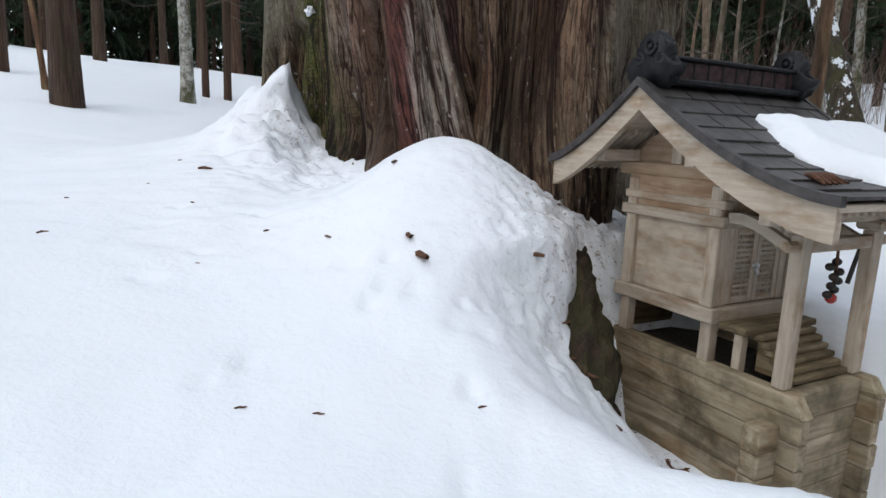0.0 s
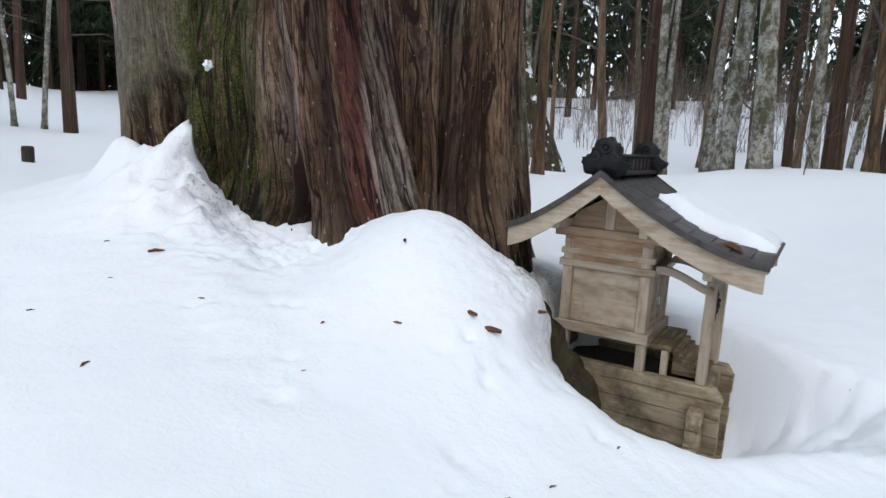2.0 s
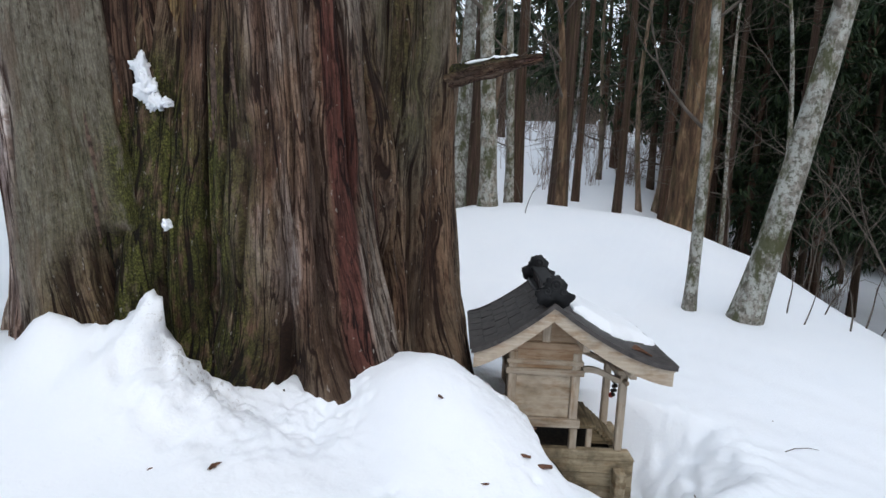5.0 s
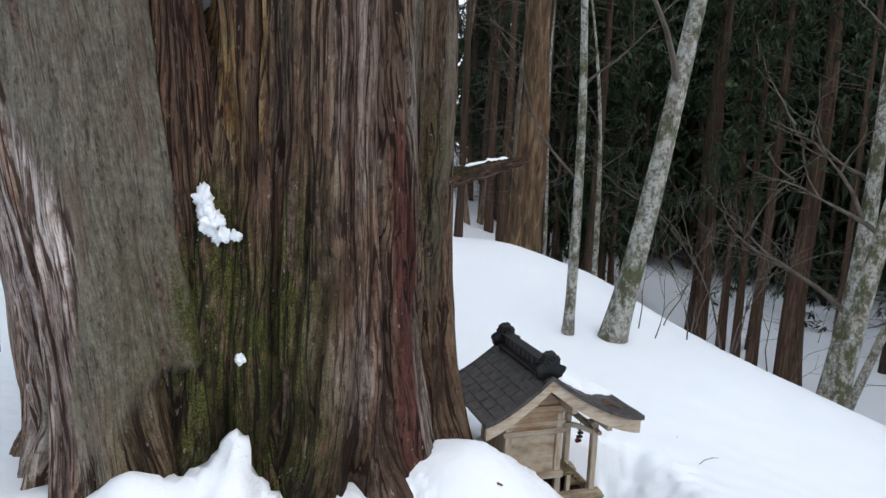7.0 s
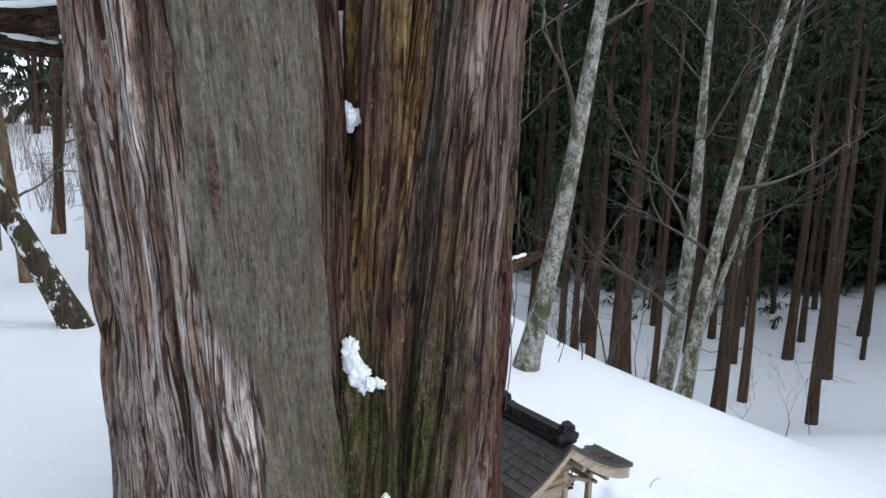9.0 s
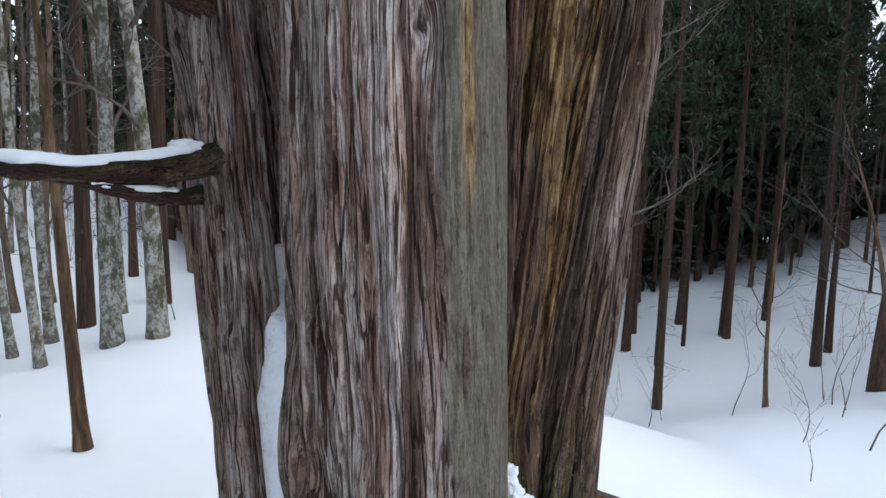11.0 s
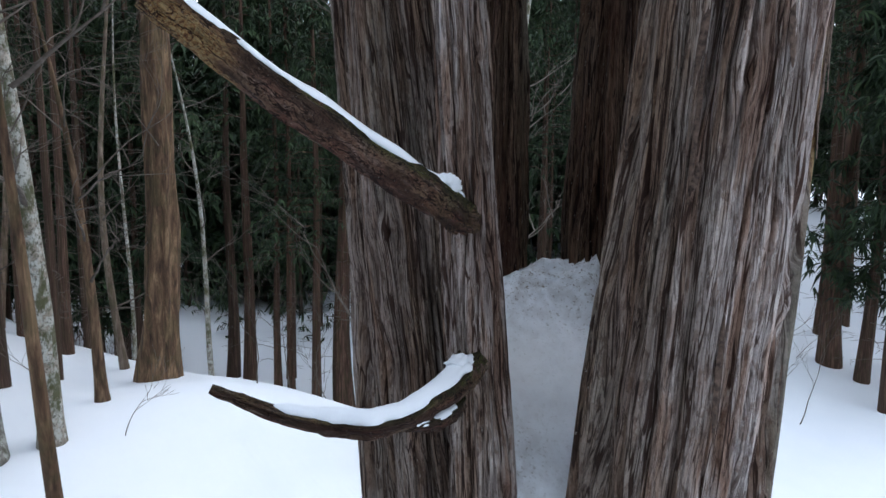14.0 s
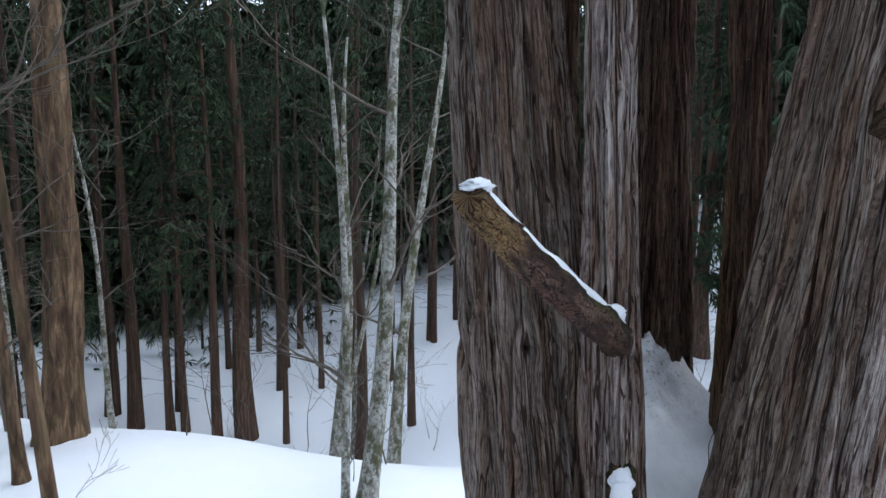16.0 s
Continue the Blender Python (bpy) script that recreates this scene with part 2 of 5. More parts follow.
    moss = ramp(n, l, fine, [(0.35, (0.022, 0.024, 0.006)), (0.55, (0.070, 0.071, 0.015)), (0.75, (0.150, 0.145, 0.040))])
    spread = ramp(n, l, noise_tex(n, l, coords(n, l, (1, 1, 0.4)), 14, 5, 0.65), [(0.36, (0, 0, 0)), (0.50, (1, 1, 1))])
    base = mix(n, l, mix(n, l, 1.0, sep.outputs[1], spread, "MULTIPLY"), base, moss)
    # short flakes that have dropped off show the darker layer below
    chips = ramp(n, l, flakes, [(0.53, (1, 1, 1)), (0.60, (0.50, 0.41, 0.36))])
    base = mix(n, l, mix(n, l, 1.0, wsep.outputs[1], (0.75, 0.75, 0.75), "MULTIPLY"), base, mix(n, l, 1.0, base, chips, "MULTIPLY"))
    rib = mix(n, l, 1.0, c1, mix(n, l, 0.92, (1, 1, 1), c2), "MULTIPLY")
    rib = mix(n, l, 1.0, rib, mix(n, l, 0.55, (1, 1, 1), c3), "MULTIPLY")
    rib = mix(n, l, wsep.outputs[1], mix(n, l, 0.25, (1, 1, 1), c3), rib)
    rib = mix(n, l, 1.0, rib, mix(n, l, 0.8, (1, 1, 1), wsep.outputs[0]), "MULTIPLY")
    # fissure colour: darker inner bark plus painted crevice shade
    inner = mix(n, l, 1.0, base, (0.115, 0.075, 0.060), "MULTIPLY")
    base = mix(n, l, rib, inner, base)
    flecks = ramp(n, l, noise_tex(n, l, along(0.26), 58, 3, 0.6), [(0.675, (0, 0, 0)), (0.71, (0.5, 0.5, 0.5))])
    base = mix(n, l, mix(n, l, 1.0, flecks, wsep.outputs[1], "MULTIPLY"), base, (0.42, 0.39, 0.35))
    base = mix(n, l, 0.50, base, fine, "OVERLAY")
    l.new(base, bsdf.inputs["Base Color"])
    height = mix(n, l, 0.35, rib, mix(n, l, 0.45, fibre, ribs))
    bump(n, l, bsdf, mix(n, l, 0.16, height, mix(n, l, 0.5, fine, flakes)), 1.0, 0.034)
    return mat


def trunk_material(name, dark, mid, light, moss=0.0, blotch=0.0, grain_scale=24, grain_stretch=0.10, crust=0.0):
    """Bark of the standing forest trees; blotch: lichen patches of smooth-barked trees."""
    mat, n, l, bsdf = material(name, 0.85)
    grain = noise_tex(n, l, coords(n, l, (1, 1, grain_stretch if not blotch else 0.6)), grain_scale if not blotch else 9, 5, 0.65, 0.5)
    base = ramp(n, l, grain, [(0.3, dark), (0.5, mid), (0.72, light)])
    info = n.new("ShaderNodeObjectInfo")
    shade = ramp(n, l, info.outputs["Random"], [(0.0, (0.72, 0.72, 0.75)), (0.5, (1, 0.97, 0.94)), (1.0, (1.25, 1.08, 0.98))])
    base = mix(n, l, 0.8, base, shade, "MULTIPLY")
    if blotch:
        spots = ramp(n, l, noise_tex(n, l, coords(n, l, (1, 1, 0.8)), 7.0, 5, 0.7), [(0.46, (0, 0, 0)), (0.54, (1, 1, 1))])
        base = mix(n, l, mix(n, l, 1.0, spots, (blotch,) * 3, "MULTIPLY"), base, (0.42, 0.43, 0.395))
        dots = ramp(n, l, noise_tex(n, l, coords(n, l, (1, 1, 1)), 17, 5, 0.7), [(0.53, (0, 0, 0)), (0.60, (1, 1, 1))])
        base = mix(n, l, mix(n, l, 1.0, dots, (0.85, 0.85, 0.85), "MULTIPLY"), base, (0.085, 0.080, 0.062))
    if moss:
        spread = ramp(n, l, noise_tex(n, l, coords(n, l, (1, 1, 0.5)), 3.5, 6, 0.7), [(0.48, (0, 0, 0)), (0.58, (1, 1, 1))])
        base = mix(n, l, mix(n, l, 1.0, spread, (moss,) * 3, "MULTIPLY"), base, (0.055, 0.058, 0.020))
    if crust:
        cling = ramp(n, l, noise_tex(n, l, coords(n, l, (1, 1, 0.7)), 4.5, 5, 0.7), [(0.545, (0, 0, 0)), (0.575, (1, 1, 1))])
        base = mix(n, l, cling, base, (0.82, 0.86, 0.90))
    l.new(base, bsdf.inputs["Base Color"])
    bump(n, l, bsdf, grain, 0.8 if not blotch else 0.3, 0.03)
    return mat


def wood_material(name, dark, mid, light, along="x", stain=0.5, fine=1.0):
    """Weathered planed timber with the grain along one axis of the thing."""
    mat, n, l, bsdf = material(name, 0.72)
    sc = [(1.3 if k == along else 17 * fine) for k in "xyz"]
    info = n.new("ShaderNodeObjectInfo")
    vec = n.new("ShaderNodeVectorMath")
    vec.operation = "ADD"
    l.new(coords(n, l, sc), vec.inputs[0])
    shift = n.new("ShaderNodeVectorMath")
    shift.operation = "SCALE"
    shift.inputs[0].default_value = (17.0, 31.0, 23.0)
    l.new(info.outputs["Random"], shift.inputs["Scale"])
    l.new(shift.outputs[0], vec.inputs[1])
    grain = noise_tex(n, l, vec.outputs[0], 1.4, 6, 0.6, 0.9)
    fibre = noise_tex(n, l, vec.outputs[0], 6.0, 3, 0.6)
    base = ramp(n, l, grain, [(0.28, dark), (0.5, mid), (0.74, light)])
    base = mix(n, l, 0.22, base, fibre, "OVERLAY")
    warm = ramp(n, l, noise_tex(n, l, coords(n, l, [(2.2 if k == along else 7) for k in "xyz"]), 1.6, 4, 0.65), [(0.50, (0, 0, 0)), (0.66, (0.75, 0.75, 0.75))])
    base = mix(n, l, warm, base, mix(n, l, 1.0, base, (0.62, 0.47, 0.34), "MULTIPLY"))
    blot = ramp(n, l, noise_tex(n, l, coords(n, l, (1, 1, 1)), 6.5, 4, 0.6), [(0.46, (0, 0, 0)), (0.70, (1, 1, 1))])
    base = mix(n, l, mix(n, l, 1.0, blot, (stain,) * 3, "MULTIPLY"), base, (0.075, 0.060, 0.035))
    shade = ramp(n, l, info.outputs["Random"], [(0.0, (0.86, 0.85, 0.83)), (1.0, (1.08, 1.06, 1.03))])
    base = mix(n, l, 1.0, base, shade, "MULTIPLY")
    l.new(base, bsdf.inputs["Base Color"])
    bump(n, l, bsdf, grain, 0.35, 0.006)
    return mat


def plain_material(name, low, high, scale=20.0, rough=0.6, metal=0.0, relief=0.3, distance=0.004):
    mat, n, l, bsdf = material(name, rough)
    bsdf.inputs["Metallic"].default_value = metal
    t = noise_tex(n, l, coords(n, l, (1, 1, 1)), scale, 5, 0.6)
    l.new(ramp(n, l, t, [(0.32, low), (0.68, high)]), bsdf.inputs["Base Color"])
    bump(n, l, bsdf, t, relief, distance)
    return mat


def foliage_material():
    mat, n, l, bsdf = material("conifer_needles", 0.7)
    geo, info = n.new("ShaderNodeNewGeometry"), n.new("ShaderNodeObjectInfo")
    col = ramp(n, l, geo.outputs["Random Per Island"], [(0.0, (0.010, 0.020, 0.009)), (0.6, (0.020, 0.040, 0.016)), (1.0, (0.042, 0.066, 0.025))])
    shade = ramp(n, l, info.outputs["Random"], [(0.0, (0.8, 0.85, 0.8)), (1.0, (1.2, 1.15, 1.1))])
    l.new(mix(n, l, 1.0, col, shade, "MULTIPLY"), bsdf.inputs["Base Color"])
    return mat


SNOW = snow_material()
BARK = bark_material()
CEDAR = trunk_material("forest_cedar_bark", (0.020, 0.011, 0.008), (0.060, 0.034, 0.024), (0.155, 0.098, 0.073), 0.3, 0.0, 5.0, 0.12)
LIMB = plain_material("dead_branch_bark", (0.020, 0.013, 0.010), (0.150, 0.100, 0.075), 34, 0.85, 0.0, 1.0, 0.02)
BEECH = trunk_material("beech_bark", (0.085, 0.078, 0.062), (0.22, 0.205, 0.175), (0.43, 0.41, 0.37), 0.9, 0.75)
MOSSY = trunk_material("mossy_dark_bark", (0.014, 0.012, 0.009), (0.040, 0.034, 0.024), (0.10, 0.085, 0.06), 0.8, crust=1.0)
ROOTBARK = trunk_material("mossy_root_bark", (0.010, 0.007, 0.005), (0.034, 0.022, 0.014), (0.085, 0.050, 0.030), 0.35)
DEADWOOD = trunk_material("old_trunk_bark", (0.022, 0.013, 0.009), (0.105, 0.062, 0.036), (0.29, 0.195, 0.115), 0.3, 0.0, 8, 0.17)
BROWN = trunk_material("brown_tree_bark", (0.075, 0.052, 0.038), (0.16, 0.120, 0.090), (0.28, 0.23, 0.185), 0.5, 0.0, 12, 0.15)
BRUSH = plain_material("hillside_brush", (0.15, 0.105, 0.085), (0.30, 0.235, 0.20), 3, 0.9)
TWIG = plain_material("bare_twigs", (0.060, 0.048, 0.038), (0.145, 0.122, 0.102), 4, 0.85)
NEEDLES = foliage_material()
TIMBER_X = wood_material("weathered_timber_x", (0.37, 0.305, 0.238), (0.455, 0.385, 0.308), (0.54, 0.475, 0.395), "x", 0.25)
TIMBER_Y = wood_material("weathered_timber_y", (0.37, 0.305, 0.238), (0.455, 0.385, 0.308), (0.54, 0.475, 0.395), "y", 0.25)
TIMBER_Z = wood_material("weathered_timber_z", (0.37, 0.305, 0.238), (0.455, 0.385, 0.308), (0.54, 0.475, 0.395), "z", 0.25)
PANEL = wood_material("broad_panel_timber", (0.36, 0.29, 0.215), (0.47, 0.395, 0.31), (0.56, 0.485, 0.40), "x", 0.40, 0.3)
WARM_X = wood_material("warm_brown_timber", (0.27, 0.175, 0.11), (0.37, 0.265, 0.18), (0.46, 0.36, 0.265), "x", 0.2)
DAMP_X = wood_material("damp_plank_x", (0.060, 0.042, 0.022), (0.19, 0.142, 0.080), (0.39, 0.315, 0.205), "x", 0.75)
CRIB_X = wood_material("grey_olive_plank_x", (0.15, 0.118, 0.072), (0.31, 0.255, 0.175), (0.46, 0.40, 0.295), "x", 0.85, 0.7)
CRIB_Y = wood_material("grey_olive_plank_y", (0.15, 0.118, 0.072), (0.31, 0.255, 0.175), (0.46, 0.40, 0.295), "y", 0.85, 0.7)
DAMP_Y = wood_material("damp_plank_y", (0.060, 0.042, 0.022), (0.19, 0.142, 0.080), (0.39, 0.315, 0.205), "y", 0.75)
SLATE = plain_material("dark_copper_sheet", (0.034, 0.031, 0.031), (0.085, 0.077, 0.073), 16, 0.48, 0.25, 0.25)
RIDGE = plain_material("tarnished_ridge_metal", (0.006, 0.006, 0.007), (0.020, 0.021, 0.023), 22, 0.6, 0.0, 0.3)
RIDGEBOX = plain_material("oxidised_ridge_panels", (0.022, 0.014, 0.014), (0.075, 0.042, 0.042), 30, 0.55, 0.0, 0.3)
IRON = plain_material("dull_iron", (0.02, 0.018, 0.017), (0.06, 0.05, 0.045), 40, 0.5, 0.6)
CHROME = plain_material("worn_steel", (0.45, 0.46, 0.47), (0.7, 0.7, 0.7), 60, 0.3, 1.0, 0.1)
REDBEAD = plain_material("red_lacquer", (0.28, 0.02, 0.02), (0.45, 0.05, 0.04), 60, 0.35)
DRYLEAF = plain_material("dry_cedar_sprig", (0.045, 0.022, 0.014), (0.16, 0.075, 0.042), 60, 0.8)
PALEWOOD = plain_material("torn_pale_wood", (0.30, 0.20, 0.09), (0.55, 0.43, 0.24), 30, 0.75)
# black wood of stick and stake; also painted shade inside crib and doors
BLACK_WOOD_SHADE = plain_material("black_wood_and_gap_shade", (0.012, 0.010, 0.009), (0.05, 0.04, 0.032), 30, 0.7)


# ---- ground: one sheet of snow ----
def ground_height(x, y):
    """The drifted slope, without its small lumps."""
    z = 1.234 + 3.400 * sstep(-3.314, 27.900, 0.5157 * y - 0.8568 * x)
    fall = 0.2729 * x - 0.9620 * y
    z = z - (1.614 + 3.087 * sstep(5, 15, x)) * sstep(1.096, 7.148, fall)
    z = z + 1.173 * bell(x, y, 9.797, 4.271, 2.251, 1.956) + 0.813 * sstep(4.2, 7.6, y) * sstep(-3, 4, x)
    z = z - 0.25 * sstep(2.2, -1, y) * (1 - sstep(2, 6, np.abs(x))) - 0.063 * bell(x, y, -0.3, 1.5, 0.6, 0.5)
    z = z + 0.544 * bell(x, y, -0.2, 4.6, 1.7, 1.5) + 0.05 * bell(x, y, -0.25, 2.45, 0.25, 0.25)
    z = z + 0.385 * bell(x, y, 0.05, 3.10, 0.37, 0.44)
    # spur of snow against the trunk
    across = np.where(x < -1.06, (x + 1.06) / 0.36, (x + 1.06) / 0.07)
    z = z + 0.56 * np.exp(-(np.hypot(across, (y - 4.36) / 0.26))) + 0.06 * bell(x, y, -1.15, 4.20, 0.30, 0.24) - 0.09 * bell(x, y, -0.60, 3.52, 0.27, 0.22) - 0.07 * bell(x, y, -0.85, 3.95, 0.16, 0.20) + 0.14 * bell(x, y, -1.45, 5.35, 0.35, 0.45) + 0.27 * bell(x, y, -1.40, 4.75, 0.12, 0.16)
    z = z - 0.085 * bell(x, y, 0.52, 1.56, 0.38, 0.28)
    # rising slope across the valley
    z = z + (1.0 * sstep(13, 22, -y) + 6.4 * sstep(20, 44, -y) * (1 - 0.75 * sstep(23, 39, x))) * sstep(2, 12, x) + 4.5 * sstep(20, 50, 0.8 * x + 0.6 * y) * sstep(4, 16, x)
    # trench worn round the shrine: f towards its front, s away from its near wall
    f, s = (x - 0.82) * 0.463 - (y - 2.652) * 0.887, (x - 0.82) * 0.887 + (y - 2.652) * 0.463
    low = 0.80 + 0.66 * np.clip(0.10 - s, 0, None) + 3.0 * np.clip(s - 0.9, 0, None) + 0.80 * np.clip(f - 0.80, 0, None) + 3.2 * np.clip(-0.12 - f, 0, None)
    low = low + (0.5 * np.clip(0.45 - f, 0, 0.8) + 1.1 * np.clip(-f, 0, 0.4)) * np.clip((0.05 - s) / 0.25, 0, 1)
    low = low + 1.3 * np.clip(0.66 - f, 0, None) * np.clip((s - 0.62) / 0.30, 0, 1)
    low = low - 0.17 * sstep(0.40, 0.68, f) * (1 - sstep(0.0, 0.35, -s))
    k = np.clip(0.5 + 0.5 * (z - low) / 0.12, 0, 1)
    return z * (1 - k) + low * k - 0.12 * k * (1 - k)


def snow_detail(x, y):
    """Drift ripples, crumbled lumps round the tree and the shrine, and small pits."""
    d = 0.05 * (fbm(x * 0.7, y * 0.7, 0 * x, 3, 3) - 0.5) + 0.25 * (fbm(x * 0.11, y * 0.11, 0 * x, 9, 3) - 0.5) * sstep(7, 14, np.hypot(x, y - 3))
    crumble = 0.6 * bell(x, y, 0.55, 2.62, 0.20, 0.50, 15)
    rough = np.clip(1.7 * bell(x, y, -1.12, 4.30, 0.26, 0.34) + 0.9 * bell(x, y, 1.85, 1.75, 0.40, 0.45) + 0.6 * bell(x, y, -0.75, 3.6, 0.4, 0.2) + 0.8 * bell(x, y, 0.95, 3.55, 0.3, 0.3), 0, 1)
    d = d + rough * (0.15 * (fbm(x * 10, y * 10, 0 * x, 5, 3) - 0.5) + 0.07 * (fbm(x * 26, y * 26, 0 * x, 6, 2) - 0.5))
    d = d + np.clip(crumble, 0, 1) * 0.10 * (fbm(x * 6, y * 6, 0 * x, 15, 3) - 0.5)
    d = d + 0.030 * (fbm(x * 4.5, y * 4.5, 0 * x, 27, 2) - 0.5) * (1 - sstep(5, 8, np.hypot(x, y - 3)))
    return d + 0.010 * (fbm(x * 14, y * 14, 0 * x, 7, 2) - 0.5)


pit_random = random.Random(4)
PITS = [(pit_random.uniform(-1.9, 0.7), pit_random.uniform(1.0, 3.0), pit_random.uniform(0.016, 0.028), pit_random.uniform(0.018, 0.034)) for _ in range(46)] + [(-0.35 + 0.13 * k + 0.03 * (k % 2), 2.35 - 0.06 * k - 0.07 * (k % 2), 0.035, 0.022) for k in range(6)]


def snow_at(x, y):
    z = ground_height(x, y) + snow_detail(x, y)
    for px, py, size, deep in PITS:
        near = (np.abs(x - px) < 0.3) & (np.abs(y - py) < 0.3)
        z = z - np.where(near, deep * bell(x, y, px, py, size, size * 0.8), 0)
    return z


def ground_z(x, y):
    return float(snow_at(np.array([float(x)]), np.array([float(y)]))[0])


def build_ground():
    k = np.linspace(-1, 1, 580)
    line = np.sign(k) * (np.abs(k) * 3.4 + 690 * np.abs(k) ** 6)
    gx, gy = np.meshgrid(line + 0.2, line + 3.2, indexing="ij")
    gz = snow_at(gx, gy)
    torn = np.clip(0.38 * bell(gx, gy, 0.44, 2.60, 0.22, 0.52, 15) + 1.2 * bell(gx, gy, -1.06, 4.22, 0.18, 0.30) + 0.6 * bell(gx, gy, 0.8, 3.35, 0.25, 0.25) + 0.9 * bell(gx, gy, 1.75, 1.75, 0.45, 0.40), 0, 2.0)
    shift = [0.09 * (fbm(gx * 10, gy * 10, gz * 10, 60 + i, 3) - 0.5) + 0.085 * (fbm(gx * 21, gy * 21, gz * 21, 70 + i, 2) - 0.5) for i in range(3)]
    gx, gy, gz = gx + torn * shift[0], gy + torn * shift[1], gz + torn * shift[2]
    n = len(k)
    idx = np.arange(n * n).reshape(n, n)
    quads = np.stack([idx[:-1, :-1], idx[1:, :-1], idx[1:, 1:], idx[:-1, 1:]], -1).reshape(-1, 4)
    f, s = (gx - 0.82) * 0.463 - (gy - 2.652) * 0.887, (gx - 0.82) * 0.887 + (gy - 2.652) * 0.463
    soil = np.clip(0.9 * bell(gx, gy, 0.85, 3.25, 0.35, 0.30) + 0.9 * bell(f, s, 0.15, -0.02, 0.55, 0.13) + 0.75 * bell(gx, gy, -0.96, 4.12, 0.15, 0.18) + 0.35 * bell(gx, gy, 0.45, 2.7, 0.2, 0.45), 0, 1)
    me = mesh_arrays("ground", np.stack([gx, gy, gz], -1).reshape(-1, 3), quads, SNOW)
    layer = me.color_attributes.new("litter", "FLOAT_COLOR", "POINT")
    layer.data.foreach_set("color", np.repeat(soil.ravel(), 4).astype(np.float32))
    tagged(new("ground", me), "wind-smoothed white snow over a sloping forest floor", "snow", kind="structure")


build_ground()


# ---- the great many-stemmed cedar ----
def stem_mesh(name, c6, lean, r6, taper, z0, z1, flare, seed, cols, tones, twist=0.0, flute=0.07, mat=None, detail=1.0, rib0=0.075, knots=(), dome=False, toes=()):
    """A fluted stem; knots are (degrees, height, radius), toes are buttresses (degrees, half width, reach, height)."""
    zs = np.arange(z0, min(z1, 9.8), 0.048)
    if z1 > 9.8:
        zs = np.r_[zs, 9.8 + (z1 - 9.8) * np.linspace(0.01, 1, 26) ** 1.3]
    th = np.linspace(0, 2 * math.pi, cols, endpoint=False)
    Z, TH = np.meshgrid(zs, th, indexing="ij")
    R = np.where(Z < 9.8, r6 + taper * (Z - 6), (r6 + taper * 3.8) * np.clip((z1 - Z) / max(z1 - 9.8, 0.1), 0.04, 1))
    if dome:
        R = R * np.sqrt(np.clip(1 - np.clip((Z - z1 + 1.1) / 1.1, 0, 1) ** 2, 0.0004, 1))
    base = np.exp(-np.clip(Z - 1.7, 0, None) / 0.55)
    low = vnoise(np.cos(TH) * 1.7 + 5, np.sin(TH) * 1.7 + 5, Z * 0.25, seed) - 0.5
    lobes = vnoise(np.cos(TH) * 2.6 + 9, np.sin(TH) * 2.6 + 9, Z * 0.3, seed + 3) - 0.42
    R = R * (1 + 2 * flute * low) + flare * base * (0.55 + 1.6 * lobes)
    for deg, half, reach, tall in toes:
        da = (np.degrees(TH) - deg + 180) % 360 - 180
        R = R + reach * np.exp(-((da / half) ** 2)) * np.exp(-np.clip(Z - 1.7, 0, None) / tall)
    R0 = r6 + 0.1
    wob = 0.05 * (vnoise(np.cos(TH) * 2, np.sin(TH) * 2, Z * 0.4, seed + 5) - 0.5) + (0.040 * (vnoise(np.cos(TH) * 5, np.sin(TH) * 5, Z * 0.9, seed + 6) - 0.5) + 0.030 * (vnoise(np.cos(TH) * 7, np.sin(TH) * 7, Z * 2.1, seed + 16) - 0.5)) / R0 + twist * (Z - 4) + 0.30 * base * np.sin(2 * TH + seed)
    swell, ring_dark = np.zeros(Z.shape), np.zeros(Z.shape)
    for deg, kz, kr in knots:
        da = (TH - radians(deg) + math.pi) % (2 * math.pi) - math.pi
        d = np.hypot(da * R0, 0.75 * (Z - kz))
        wob = wob - 0.55 * da * np.exp(-((d / (2.2 * kr)) ** 2))
        swell = swell + 0.45 * kr * np.exp(-(((d - kr) / (0.45 * kr)) ** 2)) - 0.9 * kr * np.exp(-((d / (0.55 * kr)) ** 2)) + 0.35 * kr * np.exp(-((d / (2.5 * kr)) ** 2))
        ring_dark = np.maximum(ring_dark, np.exp(-((d / (0.55 * kr)) ** 2)))
    a = TH + wob
    cx, sx = np.cos(a) * R0 + 9, np.sin(a) * R0 + 9
    n0 = vnoise(cx / 0.36, sx / 0.36, Z / 3.5, seed + 17)
    g0 = np.exp(-(((n0 - 0.5) / 0.085) ** 2))
    n1 = vnoise(cx / 0.20, sx / 0.20, Z / 1.6, seed + 7)
    g1 = np.exp(-(((n1 - 0.5) / 0.10) ** 2))
    thin = vnoise(cx / 0.03, sx / 0.03, Z / 0.5, seed + 10)
    chip = vnoise(cx / 0.05, sx / 0.05, Z / 0.14, seed + 12)
    m1 = vnoise(cx / 0.105, sx / 0.105, Z / 1.9, seed + 40)
    m2 = vnoise(cx / 0.048, sx / 0.048, Z / 0.95, seed + 41)
    crack1, crack2 = np.exp(-(((m1 - 0.5) / 0.045) ** 2)), np.exp(-(((m2 - 0.5) / 0.090) ** 2))
    tone = np.zeros(Z.shape + (4,))
    tone[..., 3] = 1
    X = c6[0] + lean[0] * (Z - 6) + R * np.cos(TH)
    Y = c6[1] + lean[1] * (Z - 6) + R * np.sin(TH)
    pale = tones(tone, np.degrees(TH) % 360, X, Y, Z, vnoise(X * 3.5, Y * 3.5, Z * 1.1, seed + 11) - 0.5)
